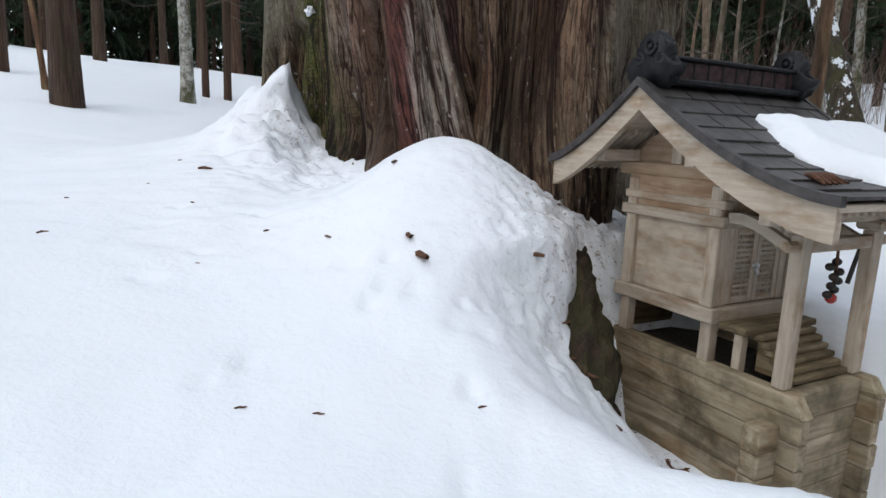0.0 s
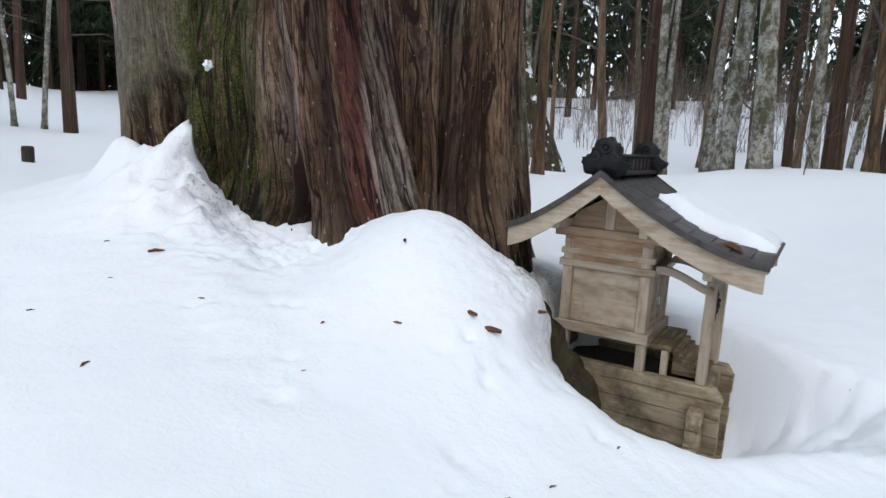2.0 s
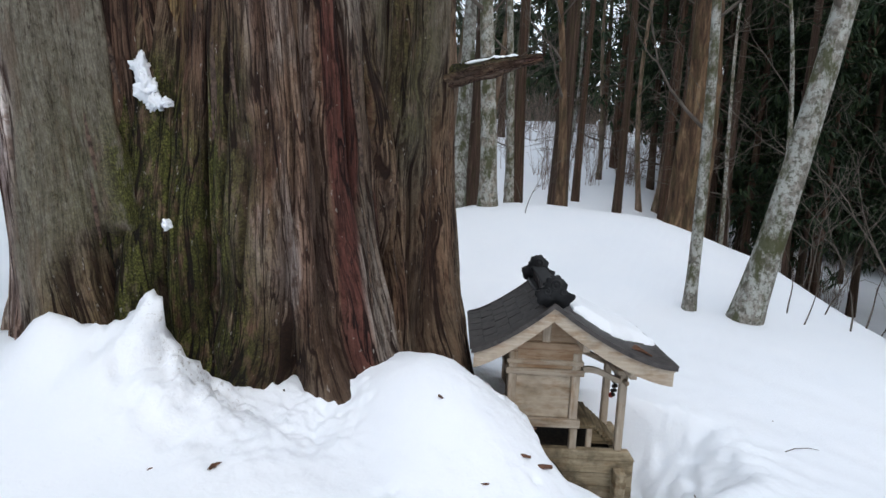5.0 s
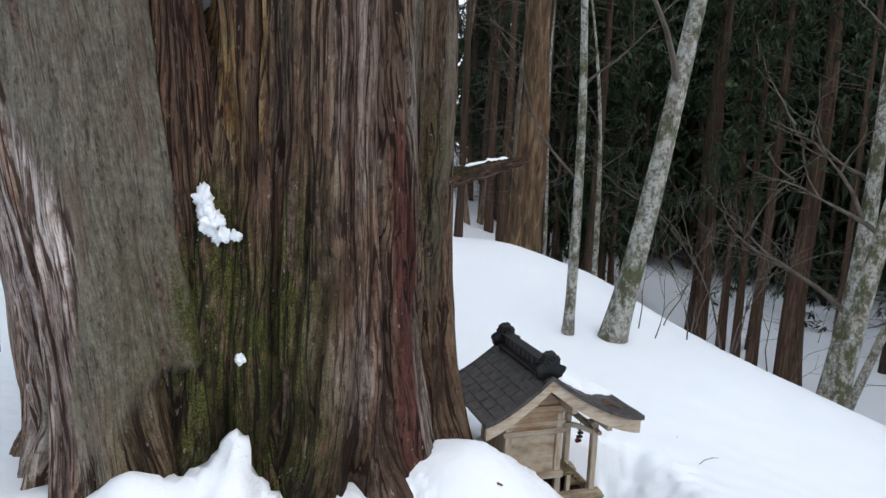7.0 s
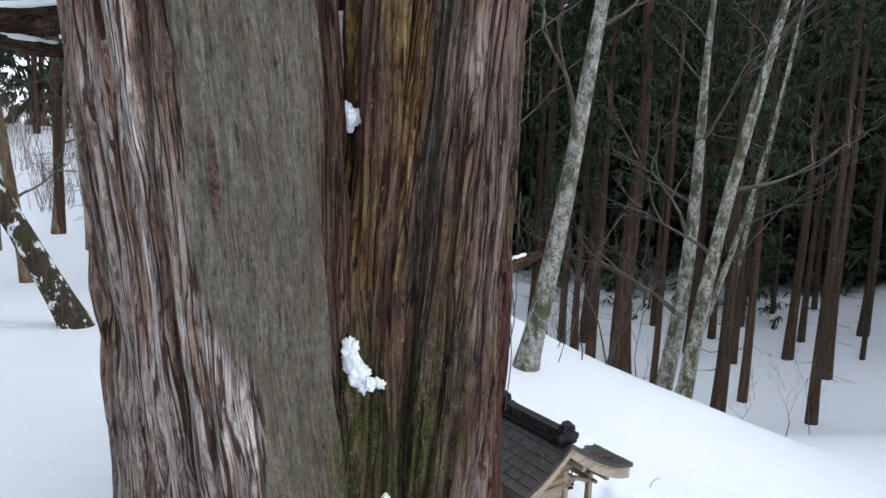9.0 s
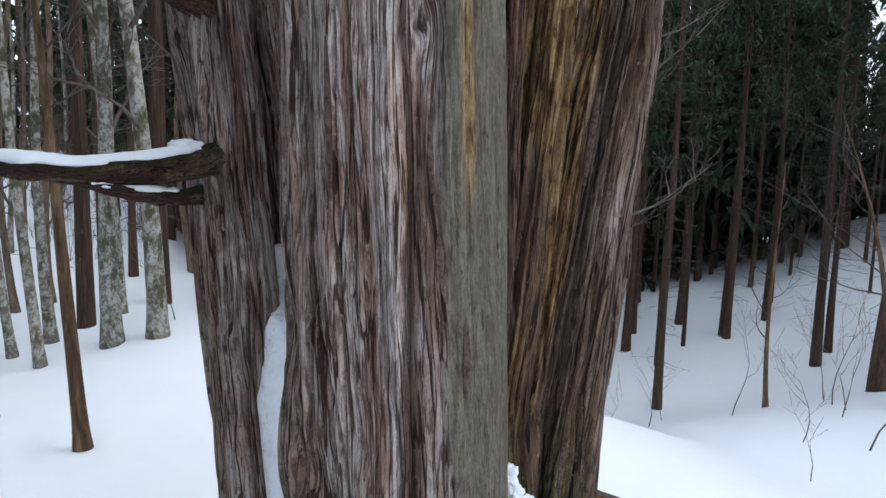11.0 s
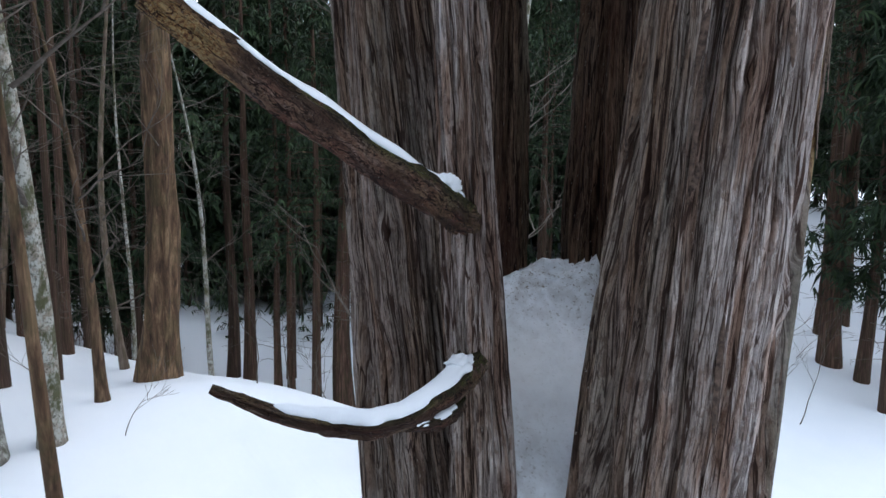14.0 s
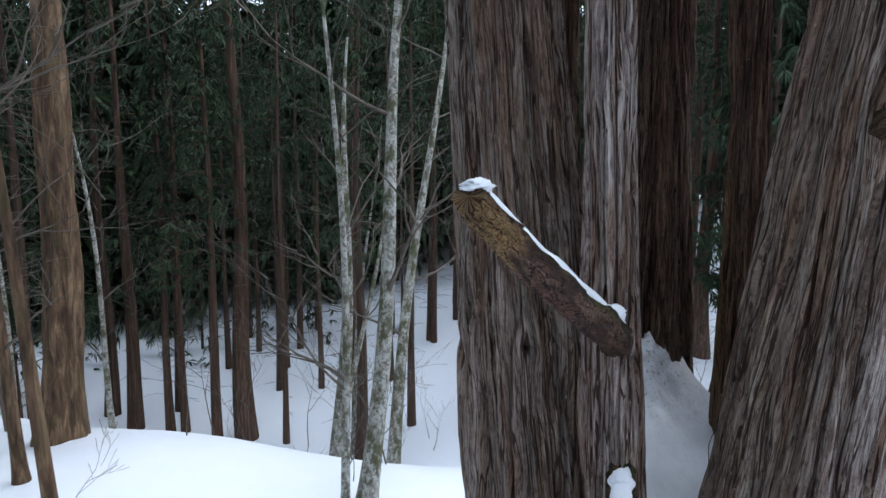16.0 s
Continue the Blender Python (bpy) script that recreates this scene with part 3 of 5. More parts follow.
    calm = 1 - 0.76 * sstep(0.55, 0.9, tone[..., 0])
    fold = 0.5 + 2.1 * np.exp(-np.clip(Z - 2.2, 0, None) / 1.3)
    deep = fold * (0.17 * (n0 - 0.5) - calm * rib0 * g0 + 0.075 * (n1 - 0.5) - calm * 0.035 * g1) + calm * (0.040 * (m1 - 0.5) - 0.036 * crack1 + 0.026 * (m2 - 0.5) - 0.016 * crack2 + 0.010 * (thin - 0.5) + 0.006 * (chip - 0.5)) + swell
    X = X + detail * deep * np.cos(TH)
    Y = Y + detail * deep * np.sin(TH)
    n, m = Z.shape
    idx = np.arange(n * m).reshape(n, m)
    nxt = np.roll(idx, -1, axis=1)
    quads = np.stack([idx[:-1], nxt[:-1], nxt[1:], idx[1:]], -1).reshape(-1, 4)
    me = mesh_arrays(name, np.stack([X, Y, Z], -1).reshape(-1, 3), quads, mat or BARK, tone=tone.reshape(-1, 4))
    wear_shade = np.zeros((n, m, 4))
    # crevice shade painted into grooves, cracks and knot holes, strongest near the foot
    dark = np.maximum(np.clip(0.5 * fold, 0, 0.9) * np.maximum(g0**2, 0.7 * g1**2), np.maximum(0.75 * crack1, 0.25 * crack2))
    wear_shade[..., 0] = 1 - np.clip(np.maximum(calm * dark, ring_dark), 0, 1)
    wear_shade[..., 1] = calm
    wear_shade[..., 2] = np.clip((0 if pale is None else pale) + 0.12 * (m1 - 0.5) * calm, 0, 1)
    wear_shade[..., 3] = 1
    layer = me.color_attributes.new("wear_shade", "FLOAT_COLOR", "POINT")
    layer.data.foreach_set("color", wear_shade.astype(np.float32).ravel())
    flow = me.attributes.new("flow", "FLOAT_VECTOR", "POINT")
    flow.data.foreach_set("vector", np.stack([cx, sx, Z], -1).astype(np.float32).ravel())
    return me


def arc(deg, lo, hi, soft=6):
    return sstep(lo - soft, lo + soft, deg) * (1 - sstep(hi - soft, hi + soft, deg))


def common_moss(t, X, Y, Z, nz):
    seam = bell(X, Y, -0.98, 4.45, 0.36, 0.36) * (1 - sstep(3.2, 4.1, Z + nz))
    foot = (1 - sstep(1.9, 2.9, Z + 1.6 * nz)) * bell(X, Y, -1.1, 4.9, 0.7, 0.8)
    side = bell(X, Y, 0.25, 3.45, 0.25, 0.25) * sstep(3.2, 3.8, Z) * (1 - sstep(4.3, 4.9, Z)) * 0.7
    t[..., 1] = np.clip(1.6 * seam + 0.55 * foot + side, 0, 1)


def tone_grey(t, deg, X, Y, Z, nz):
    d = deg + 34 * nz
    t[..., 0] = np.clip(arc(d, 192, 258) * sstep(2.0, 2.9, Z + nz) + 0.35 * arc(d, 150, 192, 12) * (nz > 0) + 0.30 * sstep(-0.1, 0.3, nz) * (deg < 150), 0, 1)
    t[..., 2] = 0.6 * arc(d, 178, 192, 4) * (1 - sstep(3.2, 3.6, Z))
    t[..., 3] = 1 - 0.8 * arc(deg + 10 * nz, 199, 207, 2) * sstep(5.4, 5.9, Z)
    common_moss(t, X, Y, Z, nz)
    t[..., 1] *= 1 - 0.65 * arc(deg, 170, 240)
    return 0.95 * arc(d, 128, 197, 10) + 0.45 * arc(d, 104, 128, 10) + 0.30 * (deg < 112) + 0.35 * (deg > 300)


def tone_front(t, deg, X, Y, Z, nz):
    d = deg + 20 * nz
    t[..., 2] = np.clip(1.0 * arc(d, 243, 260, 3) * sstep(1.8, 2.2, Z) * (1 - sstep(4.1, 4.6, Z)) + 0.07 + 0.30 * arc(d, 196, 212, 5) * sstep(2.9, 3.4, Z) + 0.7 * arc(d, 283, 289, 2) * sstep(2.4, 2.7, Z), 0, 1)
    t[..., 0] = 0.60 * arc(d, 262, 330) * sstep(-0.25, 0.15, nz) + 0.6 * arc(d, 154, 168, 3)
    t[..., 3] = 1 - 0.9 * np.clip(arc(d, 128, 150, 4) * sstep(3.2, 3.9, Z) * sstep(-0.3, -0.05, nz), 0, 1)
    common_moss(t, X, Y, Z, nz)
    return 0.04 + 0.55 * sstep(0.02, 0.28, nz) + 0.25 * arc(d, 195, 238, 6) * sstep(2.0, 3.2, Z)


def tone_side(t, deg, X, Y, Z, nz):
    # side facing the fork: its shade painted as a dark red tone, without grey
    inner = arc(deg, 35, 175, 20) * sstep(3.8, 4.6, Z)
    t[..., 0] = 0.8 * sstep(-0.15, 0.25, nz) * (1 - inner)
    t[..., 2] = np.clip(0.3 * sstep(0.2, 0.4, -nz) + 0.25 * inner, 0, 1)
    common_moss(t, X, Y, Z, nz)


def tone_plain(t, deg, X, Y, Z, nz):
    t[..., 0] = 0.5 * sstep(-0.2, 0.3, nz)
    common_moss(t, X, Y, Z, nz)
    return 0.40 + 0.3 * nz


def tone_slim(t, deg, X, Y, Z, nz):
    t[..., 0] = 0.3 * sstep(0.0, 0.3, nz)
    t[..., 2] = 0.35 * sstep(0.1, 0.35, -nz)
    return 0.62 + 0.3 * arc(deg, 90, 170) * sstep(6.6, 7.4, Z)


def tone_seam(t, deg, X, Y, Z, nz):
    t[..., 3] = 1 - 0.95 * sstep(3.2, 3.9, Z + 0.6 * nz) * sstep(-0.22, 0.05, nz)
    t[..., 2] = 0.4 * sstep(0.0, 0.3, -nz)
    common_moss(t, X, Y, Z, nz)


def tone_sliver(t, deg, X, Y, Z, nz):
    t[..., 2] = 0.35
    t[..., 3] = 1 - 0.35 * sstep(0.0, 0.3, -nz)
    common_moss(t, X, Y, Z, nz)


giant = thing("giant_cedar", pose(-0.2, 4.8, 1.2), "huge old many-stemmed cedar with fibrous reddish-grey bark rising from snow", "tree")


def giant_part(name, me, label=""):
    ob = part(name, me, None, giant, label)
    ob.matrix_parent_inverse = giant.matrix_world.inverted()
    return ob


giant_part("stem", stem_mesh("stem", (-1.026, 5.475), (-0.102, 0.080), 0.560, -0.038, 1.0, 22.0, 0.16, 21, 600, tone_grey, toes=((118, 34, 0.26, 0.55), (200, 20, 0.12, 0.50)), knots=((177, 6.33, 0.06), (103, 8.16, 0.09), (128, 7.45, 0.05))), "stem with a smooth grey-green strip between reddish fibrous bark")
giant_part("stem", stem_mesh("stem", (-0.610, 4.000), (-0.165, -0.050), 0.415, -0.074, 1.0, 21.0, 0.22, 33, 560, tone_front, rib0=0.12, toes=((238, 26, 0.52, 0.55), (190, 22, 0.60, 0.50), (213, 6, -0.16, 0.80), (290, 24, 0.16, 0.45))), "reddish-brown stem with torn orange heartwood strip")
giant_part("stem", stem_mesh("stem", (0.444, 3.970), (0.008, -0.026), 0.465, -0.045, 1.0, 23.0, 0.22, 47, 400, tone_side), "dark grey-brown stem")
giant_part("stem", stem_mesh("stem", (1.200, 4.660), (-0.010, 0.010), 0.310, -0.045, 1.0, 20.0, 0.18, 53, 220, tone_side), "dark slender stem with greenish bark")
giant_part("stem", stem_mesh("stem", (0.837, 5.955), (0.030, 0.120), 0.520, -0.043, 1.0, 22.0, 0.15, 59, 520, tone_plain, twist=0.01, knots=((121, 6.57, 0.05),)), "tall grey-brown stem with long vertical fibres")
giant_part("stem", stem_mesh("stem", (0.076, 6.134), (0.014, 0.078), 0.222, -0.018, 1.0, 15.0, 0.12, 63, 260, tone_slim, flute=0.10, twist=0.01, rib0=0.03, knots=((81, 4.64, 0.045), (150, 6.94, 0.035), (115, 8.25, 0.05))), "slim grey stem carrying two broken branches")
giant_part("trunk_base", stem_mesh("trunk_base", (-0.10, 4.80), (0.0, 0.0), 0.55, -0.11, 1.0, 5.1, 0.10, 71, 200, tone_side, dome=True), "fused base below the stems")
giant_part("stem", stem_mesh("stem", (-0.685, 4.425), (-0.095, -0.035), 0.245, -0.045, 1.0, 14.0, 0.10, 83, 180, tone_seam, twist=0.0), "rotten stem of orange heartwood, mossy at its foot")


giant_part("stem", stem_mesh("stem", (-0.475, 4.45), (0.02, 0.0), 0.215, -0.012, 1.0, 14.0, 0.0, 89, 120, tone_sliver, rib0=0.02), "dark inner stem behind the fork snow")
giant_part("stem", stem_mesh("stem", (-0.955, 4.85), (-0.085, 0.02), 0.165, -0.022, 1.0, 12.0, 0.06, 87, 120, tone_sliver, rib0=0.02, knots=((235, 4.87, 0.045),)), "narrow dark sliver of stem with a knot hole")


def branch_mesh(name, path, seed, sides=20, rows=70, mat=None, rough=0.03, torn=0.0):
    """A gnarled limb through a few places (x, y, z, radius)."""
    p = np.asarray(path, float)
    t, u = np.linspace(0, 1, rows), np.linspace(0, 1, len(p))
    c = np.stack([np.interp(t, u, p[:, i]) for i in range(4)], -1)
    for _ in range(6):
        c[1:-1] = (c[:-2] + 2 * c[1:-1] + c[2:]) / 4
    c = np.r_[c, c[-1:] * [1, 1, 1, 0.02]]
    rows, t = rows + 1, np.r_[t, 1]
    verts, quads = tubes([c], sides)
    axis = np.repeat(c[:, :3], sides, 0)
    out = verts - axis
    rr = np.linalg.norm(out, axis=1, keepdims=True) + 1e-9
    rows_at, turn = np.divmod(np.arange(len(verts)), sides)
    run = np.r_[0, np.cumsum(np.linalg.norm(np.diff(c[:, :3], axis=0), axis=1))][rows_at]
    a = 2 * math.pi * turn / sides
    u, v = np.cos(a) * 0.16 + 9 + seed, np.sin(a) * 0.16 + 9
    nz = (fbm(u * 24, v * 24, run * 7, seed, 3) - 0.5) * 2 + 0.8 * (fbm(u * 9, v * 9, run * 3, seed + 1, 2) - 0.5)
    up = np.clip(out[:, 2] / rr[:, 0], 0, 1)
    verts = axis + out * (1 + nz[:, None] * rough / np.maximum(rr, 0.03))
    if mat is not None:
        return mesh_arrays(name, verts, quads, mat)
    tone = np.zeros((len(verts), 4))
    tone[:, 3], tone[:, 2] = 1, np.clip(0.34 + 1.1 * (vnoise(u * 12, v * 12, run * 3, seed + 2) - 0.5), 0, 1)
    tone[:, 3] = 1 - torn * sstep(0.78, 0.86, run / run[-1] + 0.10 * (vnoise(u * 14, v * 14, run * 5, seed + 6) - 0.5)) * sstep(0.6, -0.1, out[:, 2] / rr[:, 0])
    tone[:, 1] = np.clip(1.6 * up * (1 - sstep(0.35, 0.95, run / run[-1])) + 0.6 * up + 0.4 * (1 - sstep(0.1, 0.4, run / run[-1])), 0, 1)
    me = mesh_arrays(name, verts, quads, BARK, tone=tone)
    wear_shade = np.ones((len(verts), 4))
    wear_shade[:, 2] = np.clip(1.5 * (vnoise(u * 30, v * 30, run * 9, seed + 3) - 0.62), 0, 1)
    wear_shade[:, 0] = 1 - 0.85 * (1 - 0.8 * (1 - tone[:, 3])) * sstep(0.42, 0.60, vnoise(u * 16, v * 16, run * 6, seed + 4))
    me.color_attributes.new("wear_shade", "FLOAT_COLOR", "POINT").data.foreach_set("color", wear_shade.astype(np.float32).ravel())
    me.attributes.new("flow", "FLOAT_VECTOR", "POINT").data.foreach_set("vector", np.stack([u, v, 9.0 * run], -1).astype(np.float32).ravel())
    return me


UPPER = [(0.11, 6.15, 6.62, 0.12), (0.03, 6.34, 6.71, 0.115), (0.01, 6.50, 6.79, 0.106), (0.01, 6.95, 7.01, 0.092), (0.035, 7.50, 7.30, 0.085), (0.085, 8.09, 7.68, 0.068)]
LOWER = [(0.09, 6.06, 5.86, 0.13), (-0.05, 6.34, 5.75, 0.100), (-0.13, 6.60, 5.70, 0.082), (-0.20, 6.95, 5.66, 0.068), (-0.215, 7.20, 5.68, 0.056), (-0.06, 7.36, 5.70, 0.046), (0.14, 7.56, 5.76, 0.036), (0.29, 7.80, 5.90, 0.020)]
SPUR = [(0.10, 6.20, 5.56, 0.075), (-0.06, 6.46, 5.535, 0.052), (-0.15, 6.64, 5.545, 0.040), (-0.205, 6.82, 5.575, 0.028), (-0.225, 6.97, 5.61, 0.012)]
STUB = [(0.55, 3.85, 3.90, 0.12), (0.77, 3.50, 4.00, 0.078), (0.90, 3.28, 4.075, 0.066), (1.00, 3.12, 4.12, 0.050), (1.08, 2.97, 4.165, 0.028)]
KNOB = [(-1.30, 6.05, 8.02, 0.09), (-1.42, 6.28, 8.12, 0.06), (-1.46, 6.42, 8.28, 0.045)]
upper_branch = giant_part("branch", branch_mesh("branch", UPPER, 5, 40, 150, torn=1.0), "thick broken branch with a torn pale end")
lower_branch = giant_part("branch", branch_mesh("branch", LOWER, 6, 32, 120), "crooked dark branch with moss at its root")
giant_part("branch", branch_mesh("branch", SPUR, 7, 14, 50), "short dead spur")
giant_part("branch", branch_mesh("branch", STUB, 8, 18, 60), "dark horizontal limb")
ROOT = [(0.58, 3.15, 1.70, 0.12), (0.665, 2.84, 1.44, 0.10), (0.655, 2.62, 1.22, 0.125), (0.645, 2.48, 1.06, 0.12), (0.65, 2.32, 0.90, 0.08)]
giant_part("root", branch_mesh("root", ROOT, 12, 36, 90, ROOTBARK, 0.075), "mossy dark root bared at the edge of the snow bank")
giant_part("branch", branch_mesh("branch", KNOB, 9, 16, 30), "short broken stub")
splinters = bmesh.new()
for _ in range(34):
    a, rad = random.uniform(0, 6.28), random.uniform(0.015, 0.068)
    root = Vector((0.085 + rad * math.cos(a), 8.04, 7.66 + rad * math.sin(a)))
    tip = root + Vector((random.uniform(-0.02, 0.02), random.uniform(0.05, 0.16), random.uniform(-0.02, 0.07)))
    w = Vector((random.uniform(-1, 1), 0.2, random.uniform(-1, 1))).normalized() * random.uniform(0.006, 0.016)
    h = Vector((w.z, 0, -w.x)) * 0.6
    q = [splinters.verts.new(root + w), splinters.verts.new(root + h), splinters.verts.new(root - w), splinters.verts.new(tip)]
    for f in ((0, 1, 3), (1, 2, 3), (2, 0, 3)):
        splinters.faces.new([q[i] for i in f])
sp = part("splinters", splinters, PALEWOOD, upper_branch, "torn pale yellow wood")
sp.matrix_parent_inverse = giant.matrix_world.inverted()


def peeling_strips():
    """Loose ribbons of bark standing off the stems."""
    rnd = random.Random(8)
    verts, quads = [], []
    for c, ln, r6, tp, count in (((-1.026, 5.475), (-0.102, 0.08), 0.52, -0.038, 80), ((-0.61, 4.0), (-0.165, -0.05), 0.38, -0.074, 90), ((0.837, 5.955), (0.03, 0.12), 0.48, -0.043, 40)):
        for _ in range(count):
            z, a, length, w = rnd.uniform(1.9, 8.6), rnd.uniform(0, 6.28), rnd.uniform(0.15, 0.8), rnd.uniform(0.006, 0.022)
            base, drift, lift = len(verts), rnd.uniform(-0.06, 0.06), rnd.uniform(0.004, 0.03)
            end = rnd.random() < 0.6
            for i in range(7):
                s = i / 6
                zz = z - s * length
                rad = r6 + tp * (zz - 6) + 0.012 + lift * (s if end else math.sin(3.14 * s)) ** 2
                wd = w * (1 - 0.75 * abs(2 * s - 1) ** 2)
                for side, up in ((-1, 0.0), (0, 0.006), (1, 0.0)):
                    an = a + drift * s + side * wd / rad
                    verts.append((c[0] + ln[0] * (zz - 6) + (rad + up) * math.cos(an), c[1] + ln[1] * (zz - 6) + (rad + up) * math.sin(an), zz))
            for i in range(6):
                for k in (0, 1):
                    b = base + 3 * i + k
                    quads.append((b, b + 1, b + 4, b + 3))
    return mesh_arrays("bark_fringe", verts, quads, LIMB)


tagged(giant_part("bark_fringe", peeling_strips()), kind="stuff")


# ---- snow lodged in the tree ----
def snow_cap(name, path, width, thick, seed, label, lift=0.9):
    """A ridge of snow lying along the top of a limb; path as for the limb."""
    p = np.asarray(path, float)
    rows, cols = 90, 13
    t, u = np.linspace(0, 1, rows), np.linspace(0, 1, len(p))
    c = np.stack([np.interp(t, u, p[:, i]) for i in range(4)], -1)
    for _ in range(6):
        c[1:-1] = (c[:-2] + 2 * c[1:-1] + c[2:]) / 4
    d = np.gradient(c[:, :3], axis=0)
    side = np.cross(d, [0, 0, 1.0])
    side /= np.linalg.norm(side, axis=1, keepdims=True)
    a = np.linspace(0, 2 * math.pi, cols, endpoint=False)
    lump = 0.65 + 0.7 * vnoise(t * 9, 0 * t, 0 * t, seed)
    ends = np.clip(np.minimum(t, 1 - t) * 14, 0.02, 1) ** 0.5
    hw, hh = (width * c[:, 3] * ends * (0.8 + 0.4 * vnoise(t * 17, 0 * t + 3, 0 * t, seed)))[:, None], (thick * lump * ends)[:, None]
    up = np.where(np.sin(a) > 0, np.sin(a), np.sin(a) * 0.35)[None]
    mid = c[:, None, :3] + np.array([0, 0, 1.0]) * (c[:, 3] * lift)[:, None, None]
    verts = mid + (np.cos(a)[None] * hw)[..., None] * side[:, None] + np.array([0, 0, 1.0]) * (up * hh)[..., None]
    verts[..., 2] += 0.006 * (fbm(verts[..., 0] * 40, verts[..., 1] * 40, verts[..., 2] * 40, seed, 2) - 0.5)
    idx = np.arange(rows * cols).reshape(rows, cols)
    nxt = np.roll(idx, -1, axis=1)
    quads = np.stack([idx[:-1], nxt[:-1], nxt[1:], idx[1:]], -1).reshape(-1, 4)
    return tagged(new(name, mesh_arrays(name, verts.reshape(-1, 3), quads, SNOW)), label, "snow")


snow_cap("snow_ridge", UPPER[1:], 0.58, 0.055, 2, "narrow ridge of snow lying along a broken branch", 0.86)
snow_cap("snow_ridge", LOWER[1:7], 0.85, 0.055, 3, "thick cushion of snow lying on a crooked branch", 0.72)
snow_cap("snow_ridge", SPUR[1:], 0.8, 0.03, 4, "thin line of snow on a dead spur", 0.7)
snow_cap("snow_ridge", STUB[1:4], 0.5, 0.02, 5, "thin line of snow on a dark limb", 0.85)


def snow_lump(name, at, size, seed, label, rough=0.35):
    bm = bmesh.new()
    bmesh.ops.create_icosphere(bm, subdivisions=4, radius=1.0)
    for v in bm.verts:
        n = v.co.normalized()
        k = 1 + rough * 2 * (noise.noise(n * 1.6 + Vector((seed, 0, 0))) * 0.7 + 0.4 * noise.noise(n * 5 + Vector((0, seed, 0))) + 0.2 * noise.noise(n * 11 + Vector((0, seed, 3))))
        v.co = Vector((n.x * size[0] * k, n.y * size[1] * k, n.z * size[2] * k))
    ob = part(name, bm, SNOW, None, smooth=True)
    ob.matrix_world = pose(*at)
    return tagged(ob, label, "snow")


for at, size, seed in (((-0.91, 4.62, 3.84), (0.045, 0.045, 0.075), 3), ((-0.905, 4.585, 3.74), (0.05, 0.055, 0.06), 8), ((-0.89, 4.53, 3.66), (0.04, 0.04, 0.05), 11), ((-0.875, 4.45, 3.66), (0.03, 0.032, 0.025), 15)):
    snow_lump("snow_clump", at, size, seed, "ragged clump of snow caught in the bark seam", 0.55)
snow_lump("snow_clump", (-0.93, 4.40, 2.98), (0.025, 0.025, 0.028), 5, "tiny clump of snow on mossy bark", 0.45)
snow_lump("snow_clump", (-0.78, 4.65, 5.16), (0.045, 0.06, 0.06), 4, "ragged clump of snow in the narrow fork", 0.5)
snow_lump("snow_clump", (0.00, 6.475, 6.90), (0.070, 0.085, 0.06), 6, "snow heaped at the root of a branch", 0.25)
snow_lump("snow_clump", (0.085, 8.02, 7.722), (0.052, 0.095, 0.024), 13, "small cap of snow on the broken tip of a branch", 0.4)
snow_lump("snow_clump", (-0.07, 6.42, 5.83), (0.055, 0.10, 0.045), 7, "snow heaped at the root of a branch", 0.25)


def fork_snow():
    """A tilted drift on a polar grid between the stems, spilling out through the gap beside the slim stem."""
    rings, spokes = 70, 128
    q, a = np.meshgrid(np.linspace(0, 1, rings), np.linspace(0, 2 * math.pi, spokes, endpoint=False), indexing="ij")
    reach = 1.02 - 0.07 * np.exp(-(((a - 1.9) / 0.45) ** 2)) - 0.48 * np.exp(-(((a - 3.40) / 0.45) ** 2))
    x, y = 0.05 + q * reach * np.cos(a), 5.10 + q * reach * np.sin(a)
    z = 5.27 + 0.53 * (5.2 - y) + 0.62 * np.clip(x + 0.1, -0.75, 0.9) + 0.34 * bell(x, y, 0.28, 4.25, 0.16, 0.20) - 5.0 * np.clip(y - 5.98, 0, None)
    z = z + 0.09 * (fbm(x * 2.2, y * 2.2, 0 * x, 12, 3) - 0.5) + 0.022 * (fbm(x * 11, y * 11, 0 * x, 14, 3) - 0.5)
    rim = np.clip(bell(x, y, 0.30, 4.40, 0.25, 0.22) + bell(x, y, -0.05, 6.05, 0.14, 0.30) + bell(x, y, 0.9, 4.8, 0.3, 0.3), 0, 1)
    z = z + rim * 0.11 * (fbm(x * 14, y * 14, 0 * x, 16, 3) - 0.5) - 0.25 * sstep(0.93, 1.0, q) * (y < 6.1)
    skirt = np.stack([0.05 + 0.82 * (x[-1] - 0.05), 5.1 + 0.82 * (y[-1] - 5.1), 0 * z[-1] + 1.8], -1)
    verts = np.concatenate([np.stack([x, y, z], -1).reshape(-1, 3), skirt])
    idx = np.arange((rings + 1) * spokes).reshape(rings + 1, spokes)
    nxt = np.roll(idx, -1, axis=1)
    quads = np.stack([idx[:-1], idx[1:], nxt[1:], nxt[:-1]], -1).reshape(-1, 4)
    me = mesh_arrays("snow_drift", verts, quads, SNOW)
    soil = np.r_[np.clip(0.9 * rim + 0.10, 0, 1).ravel(), np.zeros(spokes)]
    me.color_attributes.new("litter", "FLOAT_COLOR", "POINT").data.foreach_set("color", np.repeat(soil, 4).astype(np.float32))
    tagged(new("snow_drift", me), "steep drift of snow filling the fork between the stems", "snow")


fork_snow()


# ---- the little wooden shrine ----
shrine = thing("wayside_shrine", pose(0.82, 2.652, 0, 0, 0, -62.4), "small weathered wooden shrine with a dark curved roof beside the cedar", "shrine")


